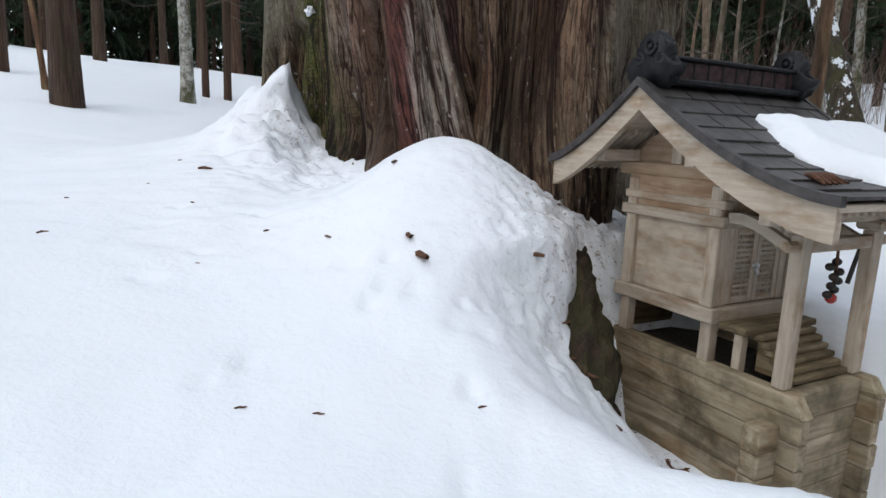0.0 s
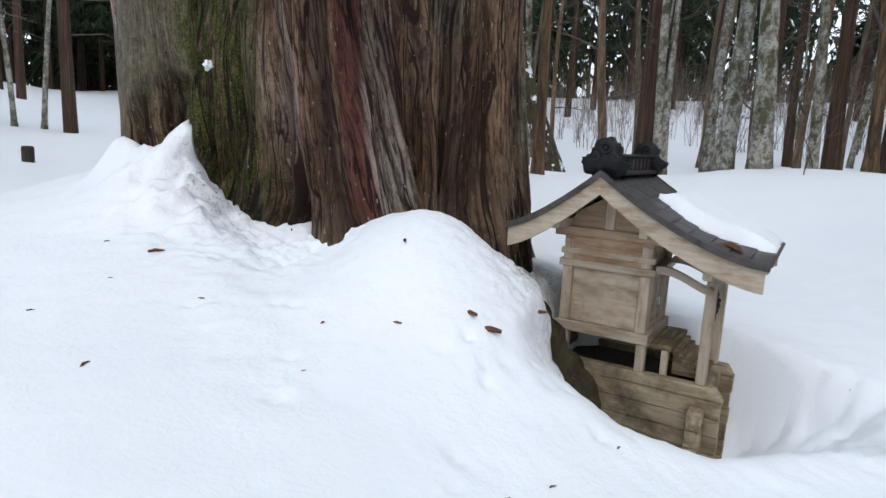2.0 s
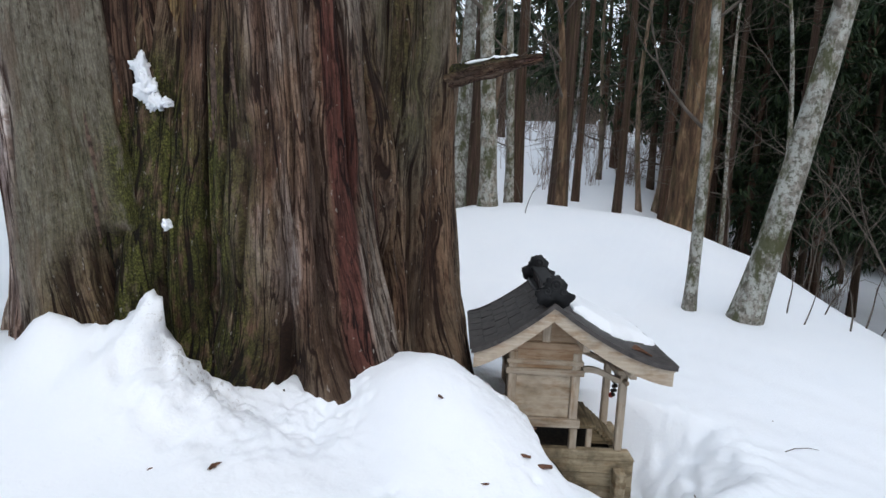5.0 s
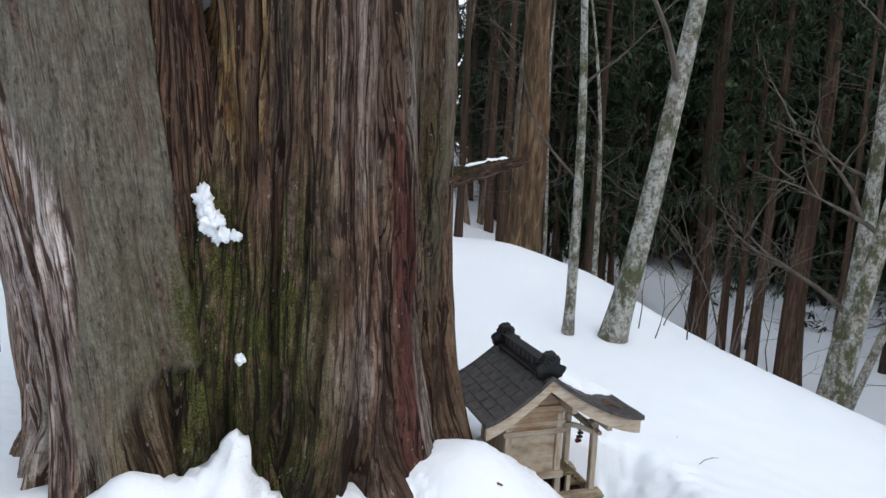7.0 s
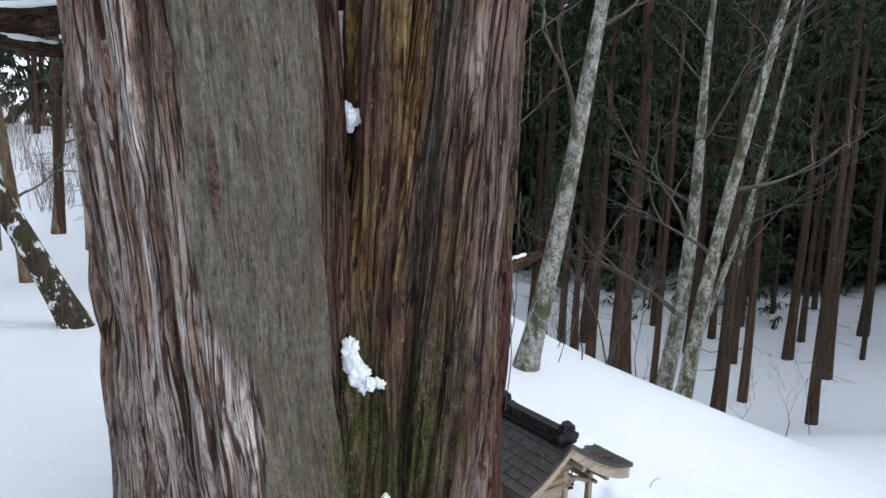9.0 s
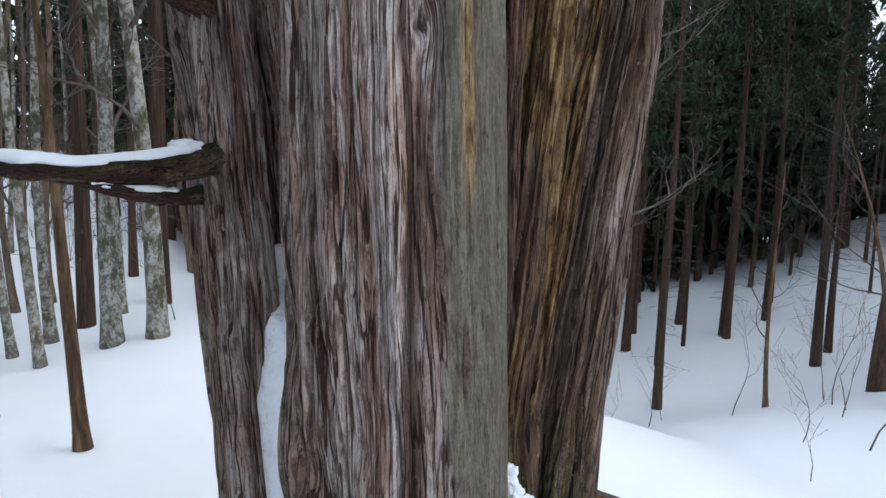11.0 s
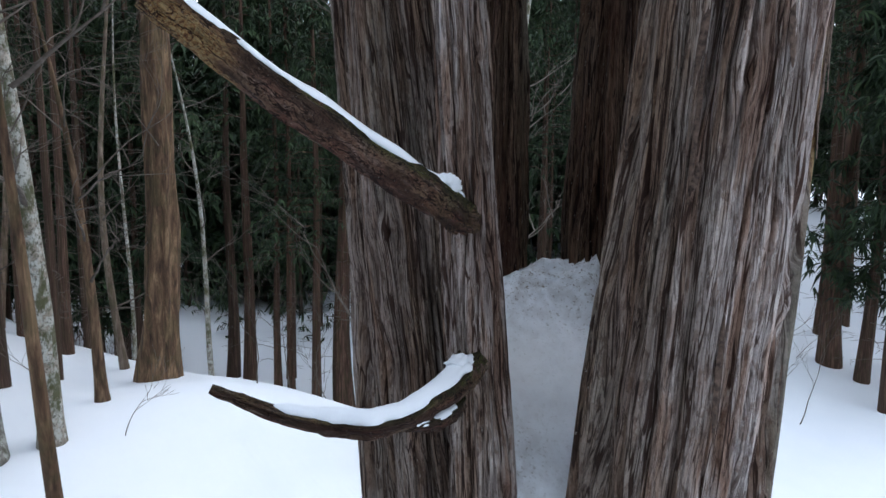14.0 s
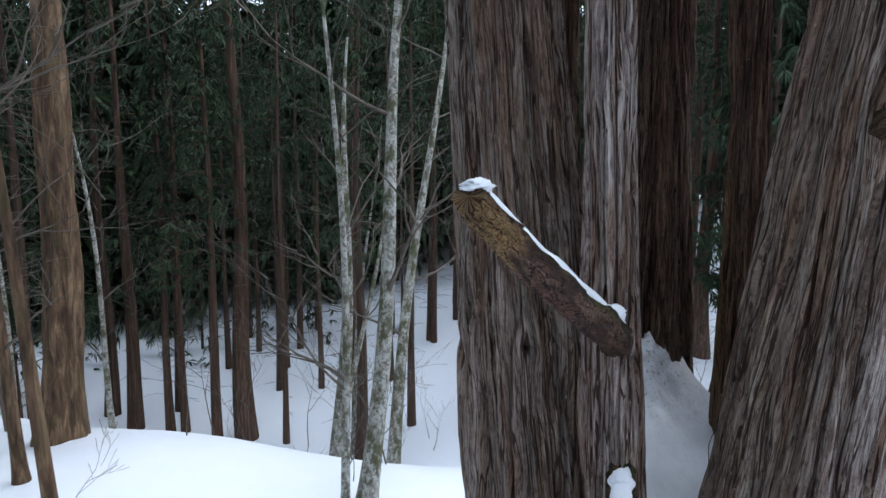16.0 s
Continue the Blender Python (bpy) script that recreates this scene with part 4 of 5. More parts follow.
def sp_part(name, data, mat=None, parent=None, label="", smooth=False):
    return part(name, data, mat, parent or shrine, label, smooth)


def roof_z(x):
    if x >= 0:
        return 2.452 - 0.405 * (1 - (1 - min(x / 0.87, 1.0)) ** 1.6) - max(0, x - 0.87) * 0.1
    return 2.452 - 0.345 * (1 - (1 - min(-x / 0.55, 1.0)) ** 1.35) + min(0, x + 0.55) * 0.3


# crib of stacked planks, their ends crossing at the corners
# black core: shade between the planks, put into its colour
crib = sp_part("crib_base", boxmesh(-0.36, 0.58, 0.285, 0.735, 0.70, 1.235, 0), BLACK_WOOD_SHADE)
# added dark board, stands in for the shade under the body
sp_part("back_board", boxmesh(-0.275, -0.258, 0.30, 0.725, 1.274, 1.452, 0.002), DAMP_Y)
for i in range(6):
    z0 = 0.575 + i * 0.1055
    for y0 in (0.232, 0.731):
        tip = 0.722 + random.uniform(-0.006, 0.006)
        sp_part("plank", boxmesh(-0.44, tip, y0 + random.uniform(-0.002, 0.002), y0 + 0.058, z0 + 0.0015, z0 + 0.104, 0.005), CRIB_X, crib)
    for x0 in (0.566, -0.40):
        sp_part("plank", boxmesh(x0, x0 + 0.080, 0.120 + random.uniform(-0.006, 0.006), 0.905, z0 + 0.0015 - 0.05, z0 + 0.104 - 0.05, 0.005), CRIB_Y, crib)


def nose(made):
    for v in made:
        if v.co.x > 0.6 and v.co.z > 1.25:
            v.co.x -= 0.05


for y0 in (0.228, 0.726):
    sp_part("sill_beam", boxmesh(-0.45, 0.735, y0, y0 + 0.066, 1.207, 1.282, 0.006, taper=nose), CRIB_X, crib)
sp_part("sill_beam", boxmesh(0.575, 0.655, 0.294, 0.726, 1.160, 1.272, 0.006), CRIB_Y, crib)
sp_part("sill_beam", boxmesh(-0.40, -0.33, 0.294, 0.726, 1.160, 1.272, 0.006), CRIB_Y, crib)

# body on short struts
for x in (-0.255, 0.225):
    for y in (0.243, 0.725):
        sp_part("strut", boxmesh(x, x + 0.055, y, y + 0.055, 1.275, 1.455, 0.004), TIMBER_Z)
body = sp_part("body", boxmesh(-0.235, 0.235, 0.275, 0.75, 1.47, 2.13, 0), TIMBER_X)
for y in (0.226, 0.742):
    sp_part("floor_rail", boxmesh(-0.292, 0.292, y, y + 0.055, 1.45, 1.515, 0.005), TIMBER_X, body)
for x in (-0.287, 0.232):
    sp_part("floor_rail", boxmesh(x, x + 0.055, 0.281, 0.742, 1.451, 1.514, 0.005), TIMBER_Y, body)
for x in (-0.267, 0.207):
    for y in (0.241, 0.725):
        sp_part("corner_post", boxmesh(x, x + 0.062, y, y + 0.062, 1.515, 2.03, 0.005), TIMBER_Z, body)
for y in (0.262, 0.748):
    sp_part("side_board", boxmesh(-0.203, 0.205, y, y + 0.012, 1.518, 1.856, 0.002), PANEL, body, "broad pale weathered board")
for y0, y1 in ((0.229, 0.299), (0.729, 0.799)):
    sp_part("upper_rail", boxmesh(-0.290, 0.296, y0, y1, 1.858, 1.905, 0.005), TIMBER_X, body)
    sp_part("upper_rail", boxmesh(-0.284, 0.288, y0 + 0.008, y1 - 0.008, 1.935, 1.972, 0.005), TIMBER_X, body)
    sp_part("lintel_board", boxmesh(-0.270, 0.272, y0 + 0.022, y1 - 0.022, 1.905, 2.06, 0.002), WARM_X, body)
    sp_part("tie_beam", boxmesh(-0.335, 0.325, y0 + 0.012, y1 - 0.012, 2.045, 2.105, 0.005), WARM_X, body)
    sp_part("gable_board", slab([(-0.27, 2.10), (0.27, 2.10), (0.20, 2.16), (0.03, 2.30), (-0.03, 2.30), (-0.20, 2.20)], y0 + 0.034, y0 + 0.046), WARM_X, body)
    sp_part("king_strut", boxmesh(-0.03, 0.03, y0 + 0.018, y0 + 0.05, 2.104, 2.32, 0.004), TIMBER_Z, body)
sp_part("upper_rail", boxmesh(0.245, 0.300, 0.30, 0.728, 1.86, 1.903, 0.005), TIMBER_Y, body)
sp_part("upper_rail", boxmesh(-0.292, -0.24, 0.30, 0.728, 1.86, 1.903, 0.005), TIMBER_Y, body)
sp_part("door_jamb", boxmesh(0.238, 0.262, 0.305, 0.352, 1.516, 1.858, 0.003), TIMBER_Z, body)
sp_part("door_jamb", boxmesh(0.238, 0.262, 0.676, 0.722, 1.516, 1.858, 0.003), TIMBER_Z, body)


def lattice_door(y0, y1):
    z0, z1, x0 = 1.520, 1.852, 0.240
    # black backing sheet paints the dark interior seen through the lattice
    door = sp_part("lattice_door", boxmesh(0.2365, 0.2385, y0, y1, z0, z1, 0), BLACK_WOOD_SHADE)
    for a, b in ((y0, y0 + 0.026), (y1 - 0.026, y1)):
        sp_part("stile", boxmesh(x0, x0 + 0.020, a, b, z0, z1, 0.002), TIMBER_Z, door)
    for a, b in ((z0, z0 + 0.03), (z1 - 0.03, z1)):
        sp_part("door_rail", boxmesh(x0, x0 + 0.019, y0 + 0.026, y1 - 0.026, a, b, 0.002), TIMBER_Y, door)
    for k in range(1, 6):
        y = y0 + 0.026 + k * (y1 - y0 - 0.052) / 6
        sp_part("lattice_bar", boxmesh(x0 + 0.002, x0 + 0.012, y - 0.0050, y + 0.0050, z0 + 0.03, z1 - 0.03, 0), TIMBER_Z, door)
    for k in range(1, 12):
        z = z0 + 0.03 + k * (z1 - z0 - 0.06) / 12
        sp_part("lattice_bar", boxmesh(x0 + 0.004, x0 + 0.014, y0 + 0.026, y1 - 0.026, z - 0.0052, z + 0.0052, 0), TIMBER_Y, door)
    return door


left_door, right_door = lattice_door(0.354, 0.513), lattice_door(0.515, 0.674)
lock = bmesh.new()
for k in range(4):
    bmesh.ops.create_uvsphere(lock, u_segments=10, v_segments=6, radius=0.010, matrix=Matrix.Translation((0.272, 0.503 + 0.009 * (k % 2), 1.690 - 0.012 * k)))
add_box(lock, 0.262, 0.27, 0.485, 0.535, 1.678, 1.69, 0.002)
sp_part("door_lock", lock, CHROME, left_door, "small shiny padlock", True)

# veranda and steps
sp_part("veranda_board", boxmesh(0.292, 0.425, 0.275, 0.75, 1.432, 1.460, 0.004), DAMP_Y)
for y in (0.285, 0.69):
    sp_part("veranda_strut", boxmesh(0.365, 0.405, y, y + 0.04, 1.27, 1.433, 0.003), TIMBER_Z)
stair = sp_part("stair", slab([(0.42, 1.274), (0.575, 1.274), (0.575, 1.29), (0.43, 1.41), (0.42, 1.42)], 0.37, 0.385), DAMP_X)
sp_part("stringer", slab([(0.42, 1.274), (0.575, 1.274), (0.575, 1.29), (0.43, 1.41), (0.42, 1.42)], 0.665, 0.68), DAMP_X, stair)
for k in range(6):
    x = 0.405 + 0.030 * k
    sp_part("step", boxmesh(x, x + 0.052, 0.345, 0.705, 1.412 - 0.026 * k, 1.436 - 0.026 * k, 0.004), DAMP_Y, stair)

# front posts, beams and brackets
for y in (0.247, 0.708):
    sp_part("porch_post", boxmesh(0.572, 0.628, y, y + 0.056, 1.282, 1.885, 0.006), TIMBER_Z)
    sp_part("bracket", boxmesh(0.545, 0.655, y - 0.012, y + 0.068, 1.885, 1.925, 0.010), TIMBER_X)
sp_part("porch_beam", boxmesh(0.580, 0.620, 0.303, 0.708, 1.815, 1.868, 0.006), TIMBER_Y)
for y0, y1 in ((0.170, 0.247), (0.764, 0.842)):
    sp_part("beam_nose", boxmesh(0.582, 0.618, y0, y1, 1.822, 1.862, 0.012), TIMBER_Y)
for y in (0.258, 0.72):
    low, high = [], []
    for k in range(15):
        s = k / 14
        x, z = 0.29 + 0.285 * s, 1.905 - 0.075 * (3 * s * s - 2 * s**3) + 0.020 * math.sin(math.pi * s)
        low.append((x, z - 0.024))
        high.append((x, z + 0.020))
    sp_part("curved_beam", slab(low + high[::-1], y, y + 0.034), TIMBER_X)
for x, z in ((0.60, 1.925), (-0.26, 2.105), (0.25, 2.105), (0.0, 2.32)):
    top = roof_z(x) - 0.062
    sp_part("purlin", boxmesh(x - 0.025, x + 0.025, 0.04, 0.985, z, min(z + 0.055, top), 0.004), TIMBER_Y)


# roof: curved deck, barge boards, rafters, sheet courses, ridge
def curve_xs(a, b, n):
    return [a + (b - a) * i / n for i in range(n + 1)]


roof = sp_part("roof_deck", slab([(x, roof_z(x) - 0.012) for x in curve_xs(-0.55, 0.87, 40)] + [(x, roof_z(x) - 0.036) for x in curve_xs(0.87, -0.55, 40)], 0.03, 0.995), TIMBER_Y)
for y0, y1 in ((-0.004, 0.030), (0.995, 1.028)):
    for a, b in ((0.0, 0.865), (-0.545, 0.0)):
        xs = curve_xs(a, b, 22)
        depth = lambda x: 0.100 + 0.020 * min(1, abs(x) / 0.8)
        sp_part("barge_board", slab([(x, roof_z(x) - 0.022) for x in xs] + [(x, roof_z(x) - 0.022 - depth(x)) for x in xs[::-1]], y0, y1), TIMBER_X, roof)
    rim = curve_xs(-0.565, 0.885, 44)
    sp_part("roof_rim", slab([(x, roof_z(x) + 0.015) for x in rim] + [(x, roof_z(x) - 0.021) for x in rim[::-1]], y0 - 0.022, y0 + 0.008) if y0 < 0.5 else slab([(x, roof_z(x) + 0.015) for x in rim] + [(x, roof_z(x) - 0.021) for x in rim[::-1]], y1 - 0.008, y1 + 0.022), SLATE, roof)
for k in range(21):
    y = 0.045 + 0.0455 * k
    xs = curve_xs(0.30, 0.845, 12)
    sp_part("rafter", slab([(x, roof_z(x) - 0.037) for x in xs] + [(x, roof_z(x) - 0.060) for x in xs[::-1]], y, y + 0.021), TIMBER_X, roof)
    xs = curve_xs(-0.52, -0.20, 6)
    sp_part("rafter", slab([(x, roof_z(x) - 0.037) for x in xs] + [(x, roof_z(x) - 0.060) for x in xs[::-1]], y, y + 0.021), TIMBER_X, roof)
sp_part("eave_board", boxmesh(0.862, 0.878, 0.0, 1.02, roof_z(0.87) - 0.040, roof_z(0.87) - 0.014, 0.003), TIMBER_Y, roof)


def sheet_course(x0, x1, lift, row):
    """One course of thin metal sheets, each lapping the one below."""
    cuts = [-0.012] + [0.0 + (k + 0.5 * (row % 2)) * 0.172 + random.uniform(-0.012, 0.012) for k in range(1, 6)] + [1.034]
    for a, b in zip(cuts, cuts[1:]):
        up = random.uniform(0.0, 0.004)
        xs = curve_xs(x0, x1, 4)
        n = len(xs)
        tops = [(x, roof_z(x) + 0.004 + (lift + up) * i / (n - 1)) for i, x in enumerate(xs)]
        bots = [(x, z - 0.006) for x, z in tops]
        end = tops[-1]
        sp_part("roof_sheet", slab(tops + [(end[0], end[1] - 0.011)] + bots[::-1][1:], a + 0.0035, b - 0.0035), SLATE, roof)


xs_front = [0.03, 0.115, 0.205, 0.295, 0.390, 0.485, 0.585, 0.685, 0.785, 0.895]
for i, (a, b) in enumerate(zip(xs_front, xs_front[1:])):
    sheet_course(a - 0.012, b, 0.007, i)
xs_back = [-0.03, -0.11, -0.195, -0.285, -0.375, -0.47, -0.575]
for i, (a, b) in enumerate(zip(xs_back, xs_back[1:])):
    sheet_course(a + 0.012, b, 0.007, i)

ridge = sp_part("ridge_box", boxmesh(-0.044, 0.044, 0.10, 0.92, 2.44, 2.538, 0.004), RIDGEBOX, None, "dark reddish ridge box with tarnished cap")
sp_part("ridge_cap", boxmesh(-0.058, 0.058, 0.08, 0.94, 2.539, 2.557, 0.006), RIDGE, ridge)
sp_part("ridge_foot", boxmesh(-0.085, 0.085, 0.06, 0.96, 2.435, 2.462, 0.006), RIDGE, ridge)
for x in (-0.045, 0.045):
    for k in range(9):
        y = 0.15 + 0.09 * k
        sp_part("ridge_rib", boxmesh(x - 0.004, x + 0.004, y, y + 0.012, 2.463, 2.537, 0.002), RIDGE, ridge)


def ring_tube(bm, centre, radius, tube, axis_scale=1.0, turn=360.0, start=0.0, shrink=0.0):
    """A ring or scroll lying across the ridge's length."""
    steps, sides, rings = 22, 7, []
    for i in range(steps + 1):
        s = i / steps
        a, r, tb = radians(start + turn * s), radius * (1 - shrink * s), tube * (1 - 0.5 * shrink * s)
        rings.append([bm.verts.new((centre[0] + (r + tb * math.cos(b)) * math.cos(a), centre[1] + axis_scale * tb * math.sin(b), centre[2] + (r + tb * math.cos(b)) * math.sin(a))) for b in (2 * math.pi * k / sides for k in range(sides))])
    for p, q in zip(rings, rings[1:]):
        for k in range(sides):
            bm.faces.new((p[k], p[(k + 1) % sides], q[(k + 1) % sides], q[k]))
    bm.faces.new(rings[0][::-1])
    bm.faces.new(rings[-1])


def ridge_ornament(y, out):
    """Lobed end plate with a round boss and curled scrolls on both faces."""
    outline = []
    for k in range(64):
        a = 2 * math.pi * k / 64
        r = 0.078 + 0.010 * math.cos(8 * a + 1.57) + (0.022 * math.sin(a) if a < math.pi else 0.060 * abs(math.cos(a)))
        outline.append((r * math.cos(a), 2.530 + 1.12 * r * math.sin(a)))
    bm = slab(outline, y - 0.034, y + 0.034)
    bmesh.ops.bevel(bm, geom=[e for e in bm.edges if abs(e.verts[0].co.y - e.verts[1].co.y) < 1e-5], offset=0.012, segments=2, affect="EDGES")
    plate = sp_part("ridge_ornament", bm, RIDGE, ridge, "black curled ridge-end ornament", True)
    for face in (-0.036, 0.036):
        bm = bmesh.new()
        ring_tube(bm, (0, y + face, 2.588), 0.029, 0.010, 1.0)
        part("ring", bm, RIDGE, plate, "", True)
        bm = bmesh.new()
        bmesh.ops.create_uvsphere(bm, u_segments=12, v_segments=8, radius=0.014, matrix=Matrix.Translation((0, y + face, 2.588)))
        part("boss", bm, RIDGE, plate, "", True)
        for side in (-1, 1):
            for at, r, tb in (((side * 0.060, y + face * 0.8, 2.535), 0.026, 0.012), ((side * 0.098, y + face * 0.5, 2.482), 0.021, 0.012)):
                bm = bmesh.new()
                ring_tube(bm, at, r, tb, 1.1, side * 430, 90, 0.65)
                part("scroll", bm, RIDGE, plate, "", True)


ridge_ornament(0.065, -1)
ridge_ornament(0.955, 1)


def roof_snow():
    n, m = 60, 60
    u, v = np.meshgrid(np.linspace(0, 1, n), np.linspace(0, 1, m), indexing="ij")
    x, y = 0.22 + 0.66 * u, 0.34 + 0.72 * v
    rz = np.array([[roof_z(a) for a in row] for row in x])
    ragged = 0.10 * (fbm(x * 7, y * 7, 0 * x, 31, 3) - 0.5)
    keep = np.minimum(np.minimum(u * 0.66, (0.98 - u) * 0.66), v * 0.72 - 0.30 * np.abs(u - 0.42)) + ragged
    h = 0.070 * sstep(0.0, 0.14, keep) ** 0.6 + 0.012 * (fbm(x * 12, y * 12, 0 * x, 33, 2) - 0.5)
    z = rz + np.where(keep > 0, 0.016 + h, -0.02)
    verts = np.concatenate([np.stack([x, y, z], -1).reshape(-1, 3), np.stack([x, y, rz - 0.005], -1).reshape(-1, 3)])
    idx = np.arange(n * m).reshape(n, m)
    quads = np.stack([idx[:-1, :-1], idx[1:, :-1], idx[1:, 1:], idx[:-1, 1:]], -1).reshape(-1, 4)
    rim = np.r_[idx[0], idx[1:, -1], idx[-1, -2::-1], idx[-2:0:-1, 0]]
    wall = np.stack([rim, np.roll(rim, -1), np.roll(rim, -1) + n * m, rim + n * m], -1)
    ob = new("snow_slab", mesh_arrays("snow_slab", verts, np.r_[quads, wall], SNOW))
    ob.matrix_world = shrine.matrix_world
    tagged(ob, "melting slab of snow sliding down the shrine roof", "snow")


roof_snow()

# cluster of hanging bells and the leaning stick
bells = thing("hanging_bells", shrine.matrix_world @ pose(0.60, 0.51, 1.80), "string of small dark bells hanging under the porch beam", "bell")
part("cord", mesh_arrays("cord", *tubes([[(0, 0, 0.04, 0.005), (0.004, 0, -0.04, 0.006), (0, 0.004, -0.14, 0.005)]], 6), DRYLEAF), None, bells)
for k in range(9):
    bm = bmesh.new()
    r = 0.018 if k < 8 else 0.022
    bmesh.ops.create_uvsphere(bm, u_segments=12, v_segments=8, radius=r)
    for v in bm.verts:
        v.co.z *= 0.9 if k < 8 else 1.0
    off = (random.uniform(-0.012, 0.012), 0.018 * (-1) ** k, -0.035 - 0.0185 * k)
    b = part("bell" if k < 8 else "bead", bm, IRON if k < 8 else REDBEAD, bells, "" if k < 8 else "red bead", True)
    b.location = off
stick = part("stick", mesh_arrays("stick", *tubes([[(0, 0, -0.15, 0.012), (0.01, 0.01, 0.10, 0.013), (0.05, 0.02, 0.42, 0.011)]], 8), BLACK_WOOD_SHADE), None, None)
stick.matrix_world = pose(2.28, 3.38, 1.30, 18, -8, 0)
tagged(stick, "black stick leaning in the snow behind the shrine", "stick")


# ---- forest trees ----
def trunk_mesh(name, r, height, lean, seed, mat, sides=16, bend=0.0, knobs=0.06, flare=0.35, rows=40):
    t = np.linspace(0, 1, rows) ** 1.35
    z = -0.5 + (height + 0.5) * t
    rnd = random.Random(seed)
    ph, amp = rnd.uniform(0, 6.28), bend * rnd.uniform(0.5, 1.2)
    cx = lean[0] * np.clip(z, 0, None) + amp * np.sin(z * 0.45 + ph) - amp * math.sin(ph)
    cy = lean[1] * np.clip(z, 0, None) + amp * np.cos(z * 0.38 + ph) - amp * math.cos(ph)
    rad = r * (1 - 0.88 * t) * (1 + flare * np.exp(-np.clip(z, 0, None) / (2.2 * r)))
    a = np.linspace(0, 2 * math.pi, sides, endpoint=False)
    A, Z = np.meshgrid(a, z)
    R = rad[:, None] * (1 + knobs * 2 * (vnoise(np.cos(A) * 2.2 + seed, np.sin(A) * 2.2, Z * 0.5, seed) - 0.5) + knobs * (vnoise(np.cos(A) * 5 + seed, np.sin(A) * 5, Z * 1.5, seed + 1) - 0.5))
    v = np.stack([cx[:, None] + R * np.cos(A), cy[:, None] + R * np.sin(A), Z], -1).reshape(-1, 3)
    idx = np.arange(rows * sides).reshape(rows, sides)
    nxt = np.roll(idx, -1, axis=1)
    quads = np.stack([idx[:-1], nxt[:-1], nxt[1:], idx[1:]], -1).reshape(-1, 4)
    axis = lambda h: (float(np.interp(h, z, cx)), float(np.interp(h, z, cy)), float(np.interp(h, z, rad)))
    return mesh_arrays(name, v, quads, mat), axis


def sprays(rnd, spots, length, width, droop, blades=3):
    """Needle sprays: narrow blades fanning from each place."""
    p = np.repeat(np.asarray(spots, float), blades, axis=0)
    n, gen = len(p), np.random.default_rng(rnd.randrange(10**6))
    fan = np.tile(np.linspace(-0.9, 0.9, blades), len(spots))
    ang = np.repeat(gen.uniform(0, 6.283, len(spots)), blades) + fan + gen.uniform(-0.25, 0.25, n)
    tilt = np.repeat(gen.uniform(-0.9, 0.15, len(spots)), blades) - droop + gen.uniform(-0.3, 0.3, n)
    ln = length * gen.uniform(0.5, 1.2, n) * (1 - 0.3 * np.abs(fan))
    wd = width * gen.uniform(0.5, 1.3, n)
    d = np.stack([np.cos(ang) * np.cos(tilt), np.sin(ang) * np.cos(tilt), np.sin(tilt)], -1)
    s = np.stack([-np.sin(ang), np.cos(ang), gen.uniform(-0.6, 0.6, n)], -1)
    mid = p + d * ln[:, None] * 0.45
    tip = p + (d + np.array([0, 0, -0.25])) * ln[:, None]
    v = np.stack([p, mid + s * wd[:, None] * 0.5, tip, mid - s * wd[:, None] * 0.5], 1)
    q = (np.arange(n) * 4)[:, None] + [0, 1, 2, 3]
    return v.reshape(-1, 3), q


def crown_mesh(name, seed, low, top, reach, limbs, per, length=0.50, width=0.075, blades=3):
    """A conifer crown: drooping limbs carrying needle sprays."""
    rnd = random.Random(seed)
    spots, paths = [], []
    for k in range(limbs):
        h = low + (top - low) * (k / limbs) ** 0.9
        out = reach * (1 - 0.86 * (h - low) / (top - low)) * rnd.uniform(0.55, 1.2)
        a = rnd.uniform(0, 6.283)
        paths.append([(out * s * math.cos(a), out * s * math.sin(a), h + 0.25 * out * s - 0.45 * out * s * s, 0.03 * (1.05 - s)) for s in (0.02, 0.55, 1)])
        for _ in range(per):
            s = rnd.uniform(0.25, 1.05)
            spread = 0.32 * out * s + 0.1
            spots.append((out * s * math.cos(a) + rnd.uniform(-spread, spread), out * s * math.sin(a) + rnd.uniform(-spread, spread), h + 0.25 * out * s - 0.45 * out * s * s + rnd.uniform(-0.25, 0.15)))
    v, q = sprays(rnd, spots, length, width, 0.15, blades)
    tv, tq = tubes(paths, 3)
    slot = np.r_[np.zeros(len(q)), np.ones(len(tq))]
    return mesh_arrays(name, np.r_[v, tv], np.r_[q, tq + len(v)], [NEEDLES, CEDAR], smooth=False, slot=slot)


def dead_limbs(name, seed, lo, hi, count, reach):
    """Thin bare side branches low on a conifer's trunk."""
    rnd = random.Random(seed)
    paths = []
    for _ in range(count):
        h, a, out = rnd.uniform(lo, hi), rnd.uniform(0, 6.283), reach * rnd.uniform(0.3, 1.0)
        x, y, z, path = 0.0, 0.0, h, []
        for k in range(5):
            path.append((x, y, z, 0.016 * (1.05 - k / 5)))
            a += rnd.uniform(-0.35, 0.35)
            x, y, z = x + out / 5 * math.cos(a), y + out / 5 * math.sin(a), z + rnd.uniform(-0.10, 0.06) * out
            if k > 1:
                b = a + rnd.choice((-1, 1)) * rnd.uniform(0.4, 0.9)
                paths.append([(x, y, z, 0.008), (x + 0.3 * out * math.cos(b), y + 0.3 * out * math.sin(b), z - 0.05 * out, 0.004)])
        paths.append(path)
    return mesh_arrays(name, *tubes(paths, 3), TWIG)


